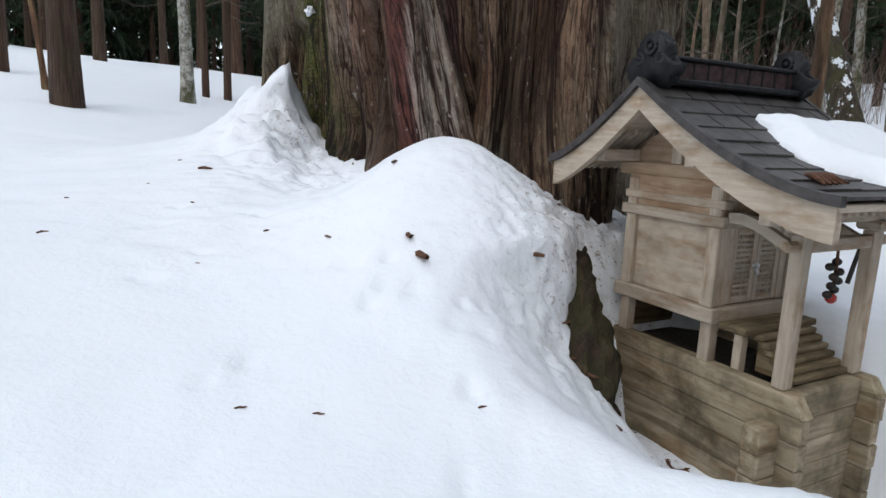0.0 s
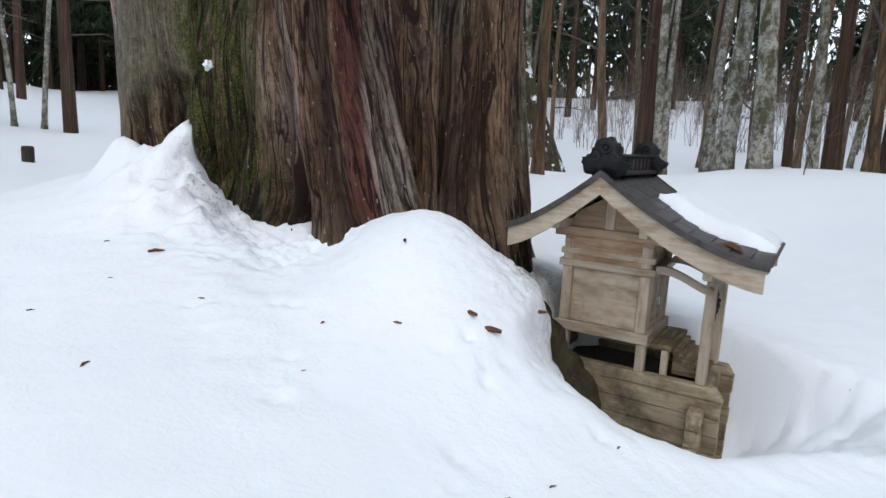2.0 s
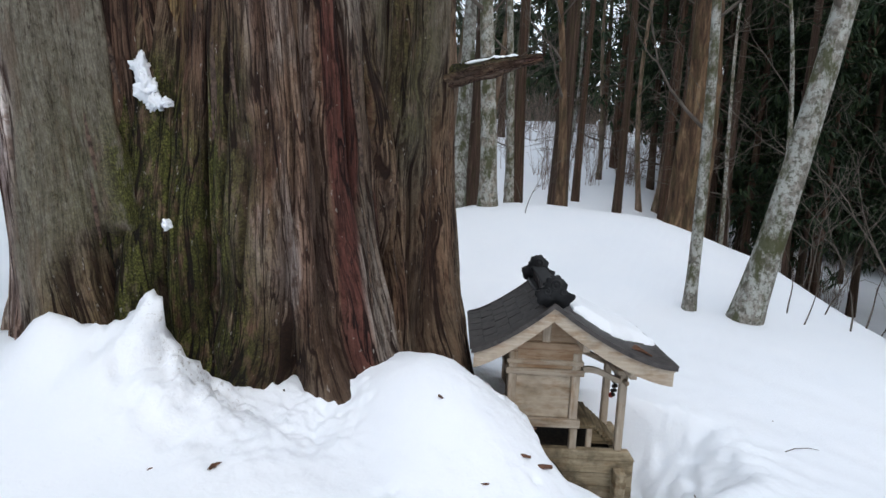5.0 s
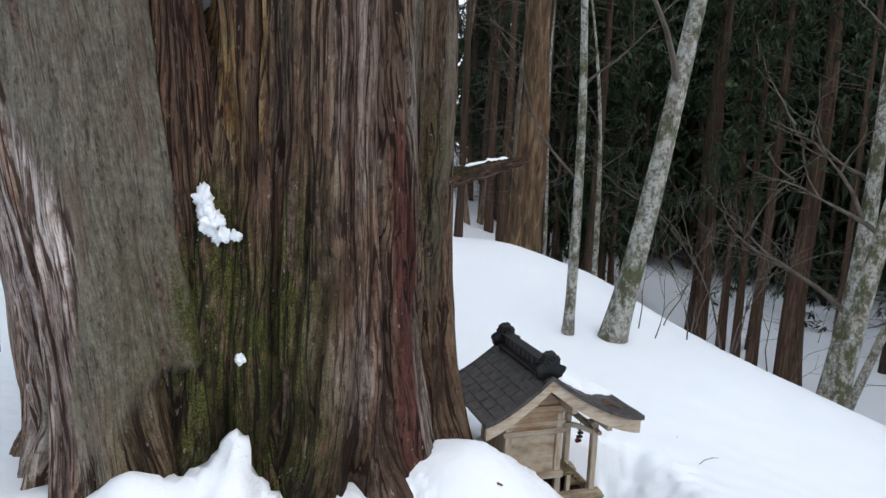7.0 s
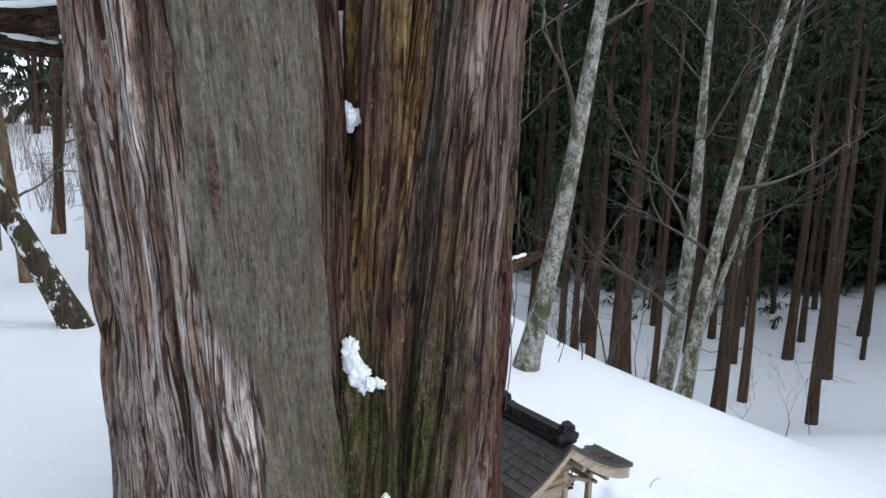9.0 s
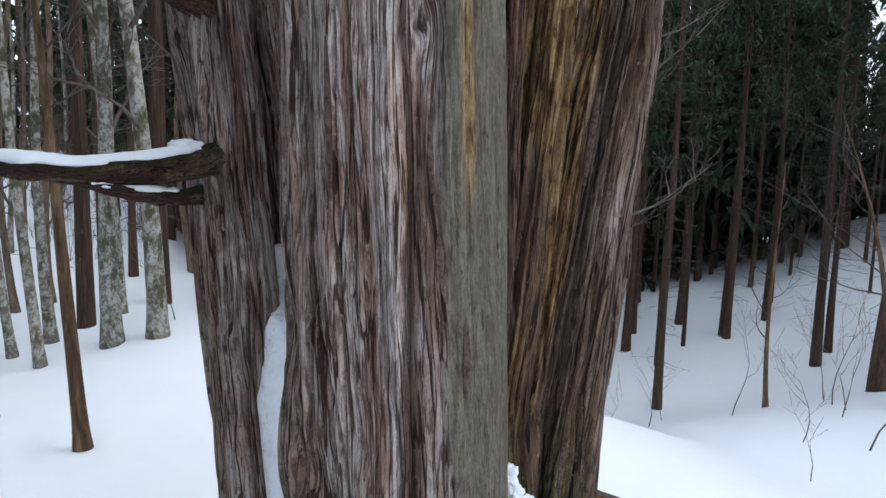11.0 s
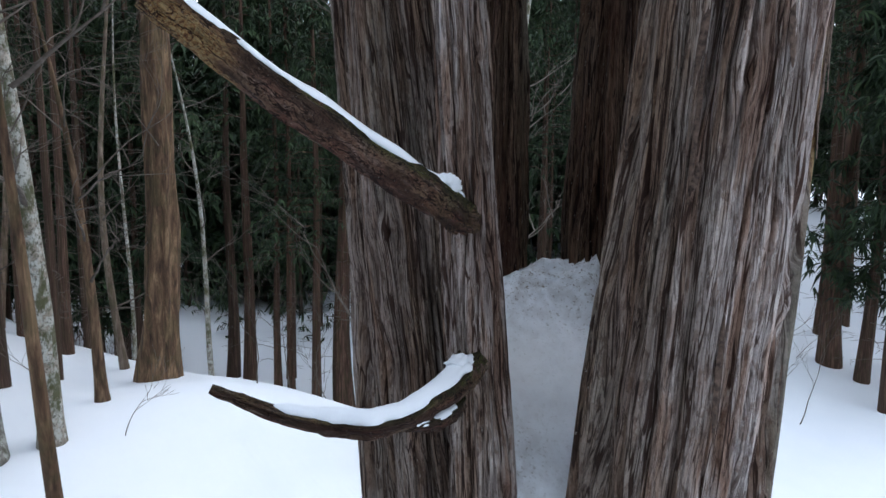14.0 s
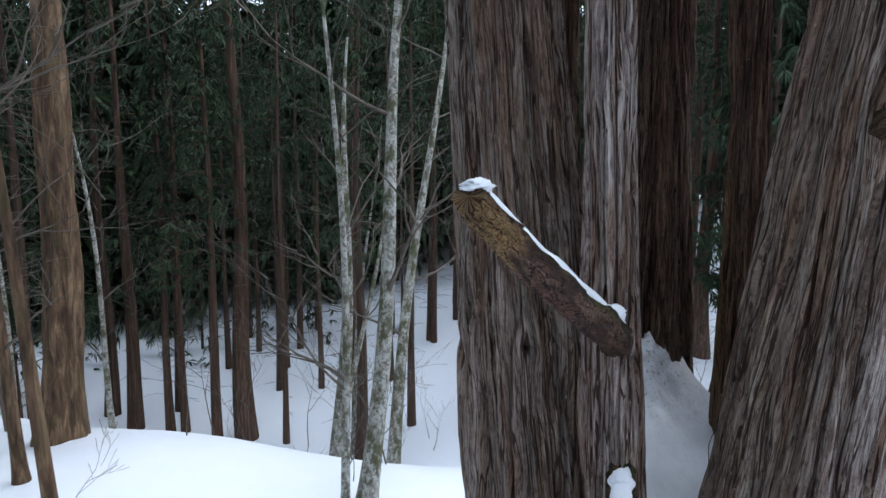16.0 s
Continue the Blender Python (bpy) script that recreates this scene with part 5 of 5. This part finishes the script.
def twig_paths(rnd, start, direction, length, radius, depth, out):
    """Recursive bare branching."""
    p, d, path = Vector(start), Vector(direction).normalized(), []
    steps = 5
    for k in range(steps + 1):
        path.append((*p, max(radius * (1 - 0.8 * k / steps), 0.003)))
        d = (d + Vector((rnd.uniform(-1, 1), rnd.uniform(-1, 1), rnd.uniform(-0.6, 0.8))) * 0.22).normalized()
        p = p + d * length / steps
        if depth and k in (2, 3, 4, 5):
            side = (d + Vector((rnd.uniform(-1, 1), rnd.uniform(-1, 1), rnd.uniform(-0.3, 0.7))) * 0.9).normalized()
            twig_paths(rnd, p, side, length * rnd.uniform(0.4, 0.65), radius * 0.45, depth - 1, out)
    out.append(path)


CROWNS = [crown_mesh("crown", 100 + i, lo, tp, rc, 42, 12) for i, (lo, tp, rc) in enumerate(((10.0, 21, 2.1), (12.0, 24, 2.3), (8.5, 19, 2.0), (13.0, 25, 2.2), (6.5, 17, 1.9)))]
LOW_CROWNS = [crown_mesh("crown", 150 + i, lo, tp, rc, 70, 15, 0.75, 0.095, 5) for i, (lo, tp, rc) in enumerate(((3.0, 18, 2.5), (4.5, 21, 2.8), (3.5, 17, 2.4)))]
BARE_LIMBS = [dead_limbs("dead_twigwork", 200 + i, 1.6, 11, 22, rc) for i, rc in enumerate((1.3, 1.8, 1.0, 2.2))]
CEDAR_TRUNKS = [trunk_mesh("trunk", 1.0, 22, (0, 0), 300 + i, CEDAR, 12, 0.25, 0.06, 0.3, 24)[0] for i in range(4)]


def cedar_tree(x, y, r, lean=(0.0, 0.0), variant=0, low=False, label="straight dark forest cedar standing in snow", trunk=None):
    rnd = random.Random(int(x * 131 + y * 977))
    tree = thing("cedar_tree", pose(x, y, ground_z(x, y)), label, "tree", "forest cedars")
    ob = part("trunk", trunk or CEDAR_TRUNKS[variant % 4], None, tree)
    turn = rnd.uniform(0, 360)
    if trunk is None:
        ob.matrix_local = Matrix.Shear("XY", 4, lean) @ pose(0, 0, 0, 0, 0, turn) @ Matrix.Diagonal((r, r, rnd.uniform(0.9, 1.1), 1))
    k = rnd.uniform(0.85, 1.15)
    for name, me in (("crown", LOW_CROWNS[variant % 3] if low else CROWNS[variant % 5]), ("dead_twigwork", BARE_LIMBS[variant % 4])):
        c = tagged(part(name, me, None, tree), kind="stuff")
        c.matrix_local = Matrix.Shear("XY", 4, lean) @ pose(0, 0, 0, 0, 0, turn * 2.3) @ Matrix.Diagonal((k, k, rnd.uniform(0.9, 1.12), 1))
    return tree


def bare_tree(x, y, r, lean, seed, height=15.0, mat=None, bend=0.18, boughs=7, first=3.5, label="grey beech with lichen patches, leafless in snow", name="beech_tree", spread=1.0):
    tree = thing(name, pose(x, y, ground_z(x, y)), label, "tree", "leafless trees")
    me, axis = trunk_mesh("trunk", r, height, lean, seed, mat or BEECH, 16, bend, 0.05, 0.3)
    part("trunk", me, None, tree)
    rnd, paths = random.Random(seed), []
    for k in range(boughs):
        h = first + (height - first - 0.5) * (k / boughs) ** 0.9 + rnd.uniform(-0.3, 0.3)
        ax, ay, ar = axis(h)
        a = rnd.uniform(0, 6.283)
        twig_paths(rnd, (ax, ay, h), (math.cos(a), math.sin(a), rnd.uniform(0.2, 0.9)), spread * rnd.uniform(1.2, 2.8), max(0.45 * ar, 0.01), 2, paths)
    tagged(part("twigwork", mesh_arrays("twigwork", *tubes(paths, 3), TWIG), None, tree), kind="stuff")
    return tree


# leafless trees: x, y, radius, lean x, lean y
BEECHES = [
    (6.08, 2.34, 0.090, 0.01, 0.03), (6.20, 1.62, 0.195, 0.03, -0.20), (9.33, -3.18, 0.21, -0.06, -0.12), (12.8, -4.40, 0.29, -0.02, -0.05),
    (13.6, -5.2, 0.14, -0.08, -0.18), (9.02, 7.70, 0.185, 0.02, 0.06), (8.97, 6.90, 0.190, -0.01, 0.03), (8.5, 8.8, 0.10, 0.0, 0.03),
    (9.4, 9.4, 0.09, 0.02, 0.05), (10.2, 8.9, 0.12, 0.03, 0.02), (16.0, 1.2, 0.10, 0.02, 0.10), (-4.73, 11.7, 0.12, 0.02, 0.0),
    (-2.57, 13.9, 0.05, 0.0, 0.0), (-2.12, 14.0, 0.05, 0.02, 0.0), (12.3, 7.8, 0.13, 0.02, 0.03), (14.6, -7.4, 0.13, -0.05, -0.08),
]
for i, (x, y, r, lx, ly) in enumerate(BEECHES):
    bare_tree(x, y, r, (lx, ly), 400 + i, 9 + 30 * min(r, 0.2), first=2.6 if r < 0.12 else 4.0)
SLENDER = [(4.455, 7.65, 0.098, 0.025, 0.06), (9.57, -11.0, 0.09, 0.04, 0.02), (5.95, -11.4, 0.12, 0.22, 0.13), (10.4, 5.75, 0.12, 0.03, 0.12), (-6.2, 9.9, 0.05, 0.02, 0.0)]
for i, (x, y, r, lx, ly) in enumerate(SLENDER):
    bare_tree(x, y, r, (lx, ly), 450 + i, 8.0, DEADWOOD, 0.02 if i == 0 else 0.25, 9, 2.5 if i else 5.5, "slender crooked brown tree, leafless, rising from snow", "slender_tree", 0.8)
bare_tree(6.0, 9.1, 0.22, (-0.12, 0.48), 470, 9.0, MOSSY, 0.1, 6, 4.0, "leaning dark mossy trunk dusted with snow", "leaning_tree")

old_trunk, old_axis = trunk_mesh("trunk", 0.44, 24, (-0.07, -0.03), 480, DEADWOOD, 32, 0.10, 0.24, 0.35, 60)
cedar_tree(14.0, 3.5, 0.44, variant=1, label="old gnarled red-brown cedar with a torn trunk", trunk=old_trunk)

# cedars that stand out one by one: x, y, radius
CEDARS = [
    (-5.07, 8.54, 0.165), (-7.7, 11.1, 0.10), (-4.95, 13.2, 0.06), (-4.6, 13.5, 0.07), (-3.3, 13.5, 0.075), (-3.0, 13.9, 0.08),
    (-1.7, 13.6, 0.10), (11.2, 8.4, 0.16), (13.8, 8.2, 0.17), (14.0, 7.0, 0.24), (19.4, -6.1, 0.40), (19.7, -4.9, 0.20),
    (13.9, -7.1, 0.22), (14.2, -10.8, 0.165), (21.2, -15.0, 0.21), (18.6, -14.9, 0.19), (22.5, -19.9, 0.22), (9.3, 9.9, 0.18),
    (8.1, -14.5, 0.36), (6.7, -14.9, 0.34), (19.6, -20.1, 0.19), (22.9, -34.0, 0.26), (26.5, -4.3, 0.29), (3.9, -18.3, 0.36),
    (5.8, -14.5, 0.12), (24.1, -4.0, 0.30), (22.3, -4.5, 0.17), (22.0, -5.0, 0.16), (22.6, -10.8, 0.145), (19.2, -19.9, 0.17),
]
for i, (x, y, r) in enumerate(CEDARS):
    cedar_tree(x, y, r, variant=i * 3 + 1)
for i, (x, y, r) in enumerate([(24.5, 2.4, 0.16), (26.5, 5.3, 0.17), (26.0, -0.3, 0.15), (30.5, 1.0, 0.19), (28.5, 2.8, 0.14), (22.5, 4.6, 0.13), (31.0, 6.5, 0.18), (25.0, -13.5, 0.17), (23.0, -17.0, 0.15), (26.5, -16.0, 0.18), (21.0, -12.2, 0.14), (27.5, -11.5, 0.16), (28.5, -14.5, 0.15)]):
    cedar_tree(x, y, r, variant=i * 2)

for i, (x, y, r) in enumerate([(30.5, 3.0, 0.17), (33.0, 0.6, 0.19), (35.5, 4.6, 0.16), (31.5, -2.2, 0.18), (37.0, 2.0, 0.2), (25.5, 3.9, 0.17), (27.5, 1.4, 0.19), (29.0, 4.6, 0.16), (23.5, 1.0, 0.15), (27.0, 6.8, 0.16)] + [((43 + 5 * (i % 3)) * math.cos(-0.95 - 0.058 * i), 4 + (43 + 5 * (i % 3)) * math.sin(-0.95 - 0.058 * i), 0.14 + 0.03 * (i % 4)) for i in range(15)] + [(1.3, -14.7, 0.20), (0.1, -16.5, 0.18), (2.6, -17.5, 0.22), (1.0, -20.0, 0.2)]):
    cedar_tree(x, y, r, variant=i, low=True)


def scattered_forest():
    """Plantation cedars all round, thickest in the valley."""
    rnd, thin = random.Random(77), random.Random(5)
    placed = [(x, y) for x, y, *_ in CEDARS + BEECHES + SLENDER] + [(14.0, 3.5)]
    count, tries = 0, 0
    while count < 255 and tries < 12000:
        tries += 1
        a = rnd.uniform(-2.15, 2.6) if count < 215 else rnd.uniform(-1.45, -0.45)
        d = 13 + 45 * rnd.random() ** 0.7
        x, y = d * math.cos(a), 4 + d * math.sin(a)
        if a > 0.55 and d < 17 or a < -1.2 and d < 24:
            continue
        if 0.3 < a < 1.0 and rnd.random() < 0.5 or -0.62 < a < -0.12 and rnd.random() < 0.15:
            continue
        if min((x - px) ** 2 + (y - py) ** 2 for px, py in placed) < (1.5 + 0.015 * d) ** 2:
            continue
        placed.append((x, y))
        if (-1.2 < a < -0.42 and d < 34 and thin.random() < 0.75) or (-0.40 < a < -0.22 and thin.random() < 0.6):
            count += 1
            continue
        cedar_tree(x, y, rnd.uniform(0.10, 0.24) if count < 215 else rnd.uniform(0.07, 0.14), (rnd.uniform(-0.02, 0.02), rnd.uniform(-0.02, 0.02)), rnd.randrange(20), low=d > 29 and not -1.5 < a < -0.45 and not (-0.2 < a < 0.9 and rnd.random() < 0.6))
        count += 1


scattered_forest()


def leafless_wood():
    """Slim brown broadleaf trees and brush on the hillside beyond the snowfield."""
    rnd, kinds = random.Random(33), []
    for i in range(6):
        me, axis = trunk_mesh("trunk", 0.07 + 0.012 * i, 14, (rnd.uniform(-0.06, 0.06), rnd.uniform(-0.06, 0.06)), 900 + i, BEECH if i % 3 == 0 else BROWN, 10, 0.25, 0.06, 0.3, 22)
        paths = []
        for k in range(9):
            h = 1.8 + 11 * (k / 9)
            ax, ay, ar = axis(h)
            a = rnd.uniform(0, 6.283)
            twig_paths(rnd, (ax, ay, h), (math.cos(a), math.sin(a), rnd.uniform(0.0, 0.8)), rnd.uniform(1.0, 2.6), max(0.40 * ar, 0.01), 2, paths)
        kinds.append((me, mesh_arrays("twigwork", *tubes(paths, 3), TWIG)))
    placed = [(x, y) for x, y, *_ in CEDARS + BEECHES + SLENDER] + [(14.0, 3.5)]
    count = 0
    while count < 30:
        a, d = rnd.uniform(0.05, 1.15), rnd.uniform(13.5, 34)
        x, y = -2 + d * math.cos(a), 1.5 + d * math.sin(a)
        if min((x - px) ** 2 + (y - py) ** 2 for px, py in placed) < 1.2:
            continue
        placed.append((x, y))
        count += 1
        me, tw = kinds[count % 6]
        tree = thing("broadleaf_tree", pose(x, y, ground_z(x, y), 0, 0, rnd.uniform(0, 360)), "slim brown leafless tree on the snowy hillside", "tree", "leafless trees")
        part("trunk", me, None, tree)
        tagged(part("twigwork", tw, None, tree), kind="stuff")
    paths = []
    for _ in range(620):
        a, d = rnd.uniform(-0.1, 1.2), rnd.uniform(25, 62)
        x, y = -2 + d * math.cos(a), 1.5 + d * math.sin(a)
        z = ground_z(x, y) - 0.05
        for _ in range(7):
            b, h, out = rnd.uniform(0, 6.283), rnd.uniform(0.8, 1.2 + 0.05 * d), rnd.uniform(0.10, 0.38)
            px, py, path = x + rnd.uniform(-0.3, 0.3), y + rnd.uniform(-0.3, 0.3), []
            for k in range(4):
                path.append((px, py, z + h * k / 3, 0.012 * (1.1 - 0.25 * k)))
                b += rnd.uniform(-0.6, 0.6)
                px, py = px + out * h / 3 * math.cos(b), py + out * h / 3 * math.sin(b)
            paths.append(path)
            q = path[rnd.choice((1, 2))]
            paths.append([(*q[:3], 0.008), (q[0] + 0.3 * h * math.cos(b + 1.3), q[1] + 0.3 * h * math.sin(b + 1.3), q[2] + 0.35 * h, 0.005)])
    tagged(new("hillside_brush", mesh_arrays("hillside_brush", *tubes(paths, 3), BRUSH)), "pale bare brush on the snowy hillside", "brush", kind="stuff")


leafless_wood()


def far_woods():
    """The wooded slopes beyond, as one mass of trunks and sprays."""
    rnd = random.Random(91)
    spots, paths, young = [], [], []
    for k in range(750):
        # k 500 to 599: unseen trees, added to close off the light
        a, d = (rnd.uniform(-1.75, 2.30), 44 + 46 * rnd.random() ** 0.8) if k < 500 else (rnd.uniform(2.3, 4.53), 60 + 40 * rnd.random()) if k < 600 else (rnd.uniform(-1.0, -0.08), 42 + 28 * rnd.random())
        if 0.3 < a < 0.9 and rnd.random() < 0.35:
            continue
        x, y = d * math.cos(a), 4 + d * math.sin(a)
        g, top = ground_z(x, y), rnd.uniform(20, 31)
        if -0.33 < a < -0.24 and rnd.random() < 0.5:
            continue
        if -0.06 < a < 0.45:
            if rnd.random() < 0.30:
                continue
            top = rnd.uniform(9, 21)
        paths.append([(x, y, g - 0.5, 0.22), (x, y, g + top * 0.5, 0.15), (x, y, g + top, 0.02)])
        for _ in range(110):
            h = rnd.uniform(0.10 if -1.5 < a < -0.88 else 0.05, 1.0)
            w = 3.8 * (1.06 - h) * rnd.random() ** 0.5
            b = rnd.uniform(0, 6.283)
            spots.append((x + w * math.cos(b), y + w * math.sin(b), g + top * h))
    for k in range(110):
        a, d = (rnd.uniform(-0.72, -0.28), rnd.uniform(33, 48)) if k < 50 else (rnd.uniform(-1.40, -0.90), rnd.uniform(46, 60))
        x, y = d * math.cos(a), 4 + d * math.sin(a)
        g, top = ground_z(x, y), rnd.uniform(3.0, 8.5)
        for _ in range(18):
            h = rnd.uniform(0.03, 1.0)
            w, b = 0.30 * top * (1.05 - h) * rnd.random() ** 0.5, rnd.uniform(0, 6.283)
            young.append((x + w * math.cos(b), y + w * math.sin(b), g + top * h))
    v, q = sprays(rnd, spots, 2.0, 0.40, 0.2, 5)
    yv, yq = sprays(rnd, young, 0.9, 0.10, 0.1, 5)
    v, q = np.r_[v, yv], np.r_[q, yq + len(v)]
    tv, tq = tubes(paths, 4)
    slot = np.r_[np.zeros(len(q)), np.ones(len(tq))]
    me = mesh_arrays("far_woods", np.r_[v, tv], np.r_[q, tq + len(v)], [NEEDLES, CEDAR], smooth=False, slot=slot)
    tagged(new("far_woods", me), "dark conifer woods on the far slopes", "woods", kind="stuff")


far_woods()


# crown of the great cedar, high above: unseen, added to block light overhead
crown = crown_mesh("crown", 555, 13.0, 26.0, 5.0, 46, 20, 0.9, 0.16)
shade_crown = part("crown", crown, None, giant, "unseen dark green needle crown that shades the stems")
shade_crown.matrix_parent_inverse = giant.matrix_world.inverted()
shade_crown.matrix_world = pose(-0.2, 4.9, 0)


# ---- bare saplings and shrubs ----
def sapling(x, y, height, seed, lean=(0, 0)):
    rnd, paths = random.Random(seed), []
    twig_paths(rnd, (0, 0, -0.1), (lean[0], lean[1], 1), height, 0.006 + 0.006 * height, 2, paths)
    ob = thing("sapling", pose(x, y, ground_z(x, y)), "thin leafless sapling standing in the snow", "sapling", "bare saplings")
    part("stem", mesh_arrays("stem", *tubes(paths[-1:], 5), TWIG), None, ob)
    tagged(part("twigwork", mesh_arrays("twigwork", *tubes(paths[:-1], 4), TWIG), None, ob), kind="stuff")


for i, (x, y, hgt) in enumerate([(6.9, 0.3, 1.5), (7.3, -0.4, 2.6), (6.6, 0.9, 1.0), (8.4, -1.6, 1.8), (10.5, -7.0, 1.6), (8.8, -8.6, 2.2), (12.0, -9.0, 1.5), (6.6, -10.4, 1.8), (10.2, 6.6, 1.4), (8.6, 5.9, 0.9), (11.0, 2.2, 2.0), (12.2, 0.6, 2.4), (13.2, -1.6, 2.8), (15.0, -2.0, 2.5), (10.6, 0.8, 1.6), (7.6, 0.6, 1.3), (8.2, -0.8, 2.2), (8.0, 0.0, 1.8), (9.2, -1.2, 2.4), (9.9, -0.4, 2.0), (10.4, -2.6, 1.8), (7.0, 1.1, 1.2), (12.4, -3.4, 1.6), (11.4, -6.0, 1.2), (6.2, -9.6, 2.0), (7.4, -11.0, 2.6), (8.6, -12.4, 2.0), (2.6, -6.4, 2.6), (4.0, -5.4, 1.2), (4.6, -8.2, 3.0), (3.4, -9.6, 2.2), (5.4, -7.0, 1.6), (2.9, -11.5, 2.4)]):
    sapling(x, y, hgt, 600 + i, (random.uniform(-0.25, 0.25), random.uniform(-0.25, 0.25)))


# ---- cedar sprigs and twigs fallen on the snow ----
GREEN_AT = (5.60, 4.59)

def sprig(x, y, size, seed, turn):
    rnd, paths = random.Random(seed), []
    paths.append([(-0.5 * size, 0, 0, 0.10 * size), (0, 0.08 * size, 0.05 * size, 0.14 * size), (0.5 * size, -0.05 * size, 0, 0.05 * size)])
    for _ in range(7):
        s, a = rnd.uniform(-0.3, 0.5) * size, rnd.uniform(-1.2, 1.2)
        paths.append([(s, 0.03 * size, 0.04 * size, 0.07 * size), (s + 0.25 * size * math.cos(a), 0.25 * size * math.sin(a), 0.02 * size, 0.03 * size)])
    ob = part("cedar_sprig", mesh_arrays("cedar_sprig", *tubes(paths, 5), DRYLEAF))
    ob.matrix_world = pose(x, y, ground_z(x, y) + 0.03 * size, 0, 0, turn)
    tagged(ob, "dry brown cedar sprig fallen on the snow", "twig", "fallen sprigs")


for i, (x, y, size, turn) in enumerate([
    (-1.35, 3.55, 0.075, 10), (-0.76, 2.70, 0.035, 40), (-0.07, 2.375, 0.11, 120), (-0.12, 2.47, 0.08, 100), (-1.87, 3.09, 0.03, 0), (-1.69, 2.60, 0.045, 60),
    (-0.95, 2.39, 0.02, 0), (-0.53, 1.59, 0.03, 20), (-0.32, 1.61, 0.03, 0), (-0.465, 2.55, 0.045, 130), (-0.22, 2.97, 0.06, 60), (-1.57, 3.32, 0.02, 0),
    (-1.22, 3.03, 0.03, 150), (-1.56, 3.72, 0.03, 0), (1.55, 1.68, 0.03, 20), (0.42, 2.62, 0.08, 160), (2.3, 1.9, 0.02, 0), (0.15, 1.75, 0.03, 30), (2.9, 1.2, 0.03, 0)]):
    sprig(x, y, size, 700 + i, turn)
litter = random.Random(5)
for i in range(26):
    s, f = litter.uniform(-0.28, 0.16), litter.uniform(-0.15, 0.55)
    sprig(0.82 + 0.463 * f + 0.887 * s, 2.652 - 0.887 * f + 0.463 * s, litter.uniform(0.03, 0.10), 760 + i, litter.uniform(0, 360))
for i in range(18):
    sprig(litter.uniform(0.55, 1.2), litter.uniform(3.0, 3.6), litter.uniform(0.015, 0.05), 800 + i, litter.uniform(0, 360))
green = part("cedar_sprig", mesh_arrays("cedar_sprig", *tubes([[(-0.08, 0, 0.0, 0.010), (0, 0.02, 0.03, 0.012), (0.08, 0, 0.01, 0.006)]] + [[(0.02 * k, 0.005 * k, 0.02, 0.016), (0.02 * k + 0.03, 0.05 * (-1) ** k, 0.035, 0.012), (0.02 * k + 0.05, 0.085 * (-1) ** k, 0.01, 0.005)] for k in range(-3, 4)], 5), NEEDLES))
green.matrix_world = pose(GREEN_AT[0], GREEN_AT[1], ground_z(*GREEN_AT) + 0.01, 0, 0, 40)
tagged(green, "fresh green cedar sprig dropped on the snow", "twig", "fallen sprigs")
roof_litter = part("cedar_sprig", mesh_arrays("cedar_sprig", *tubes([[(0, 0, 0.0, 0.010), (0.05, 0.03 * (k - 2), 0.014, 0.013), (0.11, 0.05 * (k - 2), 0.004, 0.005)] for k in range(5)], 5), DRYLEAF))
roof_litter.matrix_world = shrine.matrix_world @ pose(0.62, 0.20, roof_z(0.66) + 0.016, 0, 14, 10)
tagged(roof_litter, "dry brown cedar sprig lying on the shrine roof", "twig", "fallen sprigs")
fallen = part("fallen_twig", mesh_arrays("fallen_twig", *tubes([[(-0.2, 0, 0.01, 0.004), (0.0, 0.02, 0.02, 0.004), (0.14, 0, 0.015, 0.003), (0.22, -0.03, 0.0, 0.002)]], 5), TWIG))
fallen.matrix_world = pose(2.35, 1.02, ground_z(2.35, 1.02), 0, 0, -40)
tagged(fallen, "thin bare twig lying on the snow", "twig")

# short black stake by the tree
stake = part("stake", mesh_arrays("stake", *tubes([[(0, 0, -0.2, 0.07), (0, 0, 0.17, 0.07), (0, 0, 0.19, 0.06), (0, 0, 0.195, 0.0)]], 14), BLACK_WOOD_SHADE))
stake.matrix_world = pose(-2.16, 9.26, ground_z(-2.16, 9.26))
tagged(stake, "short black stake standing in the snow", "stake")
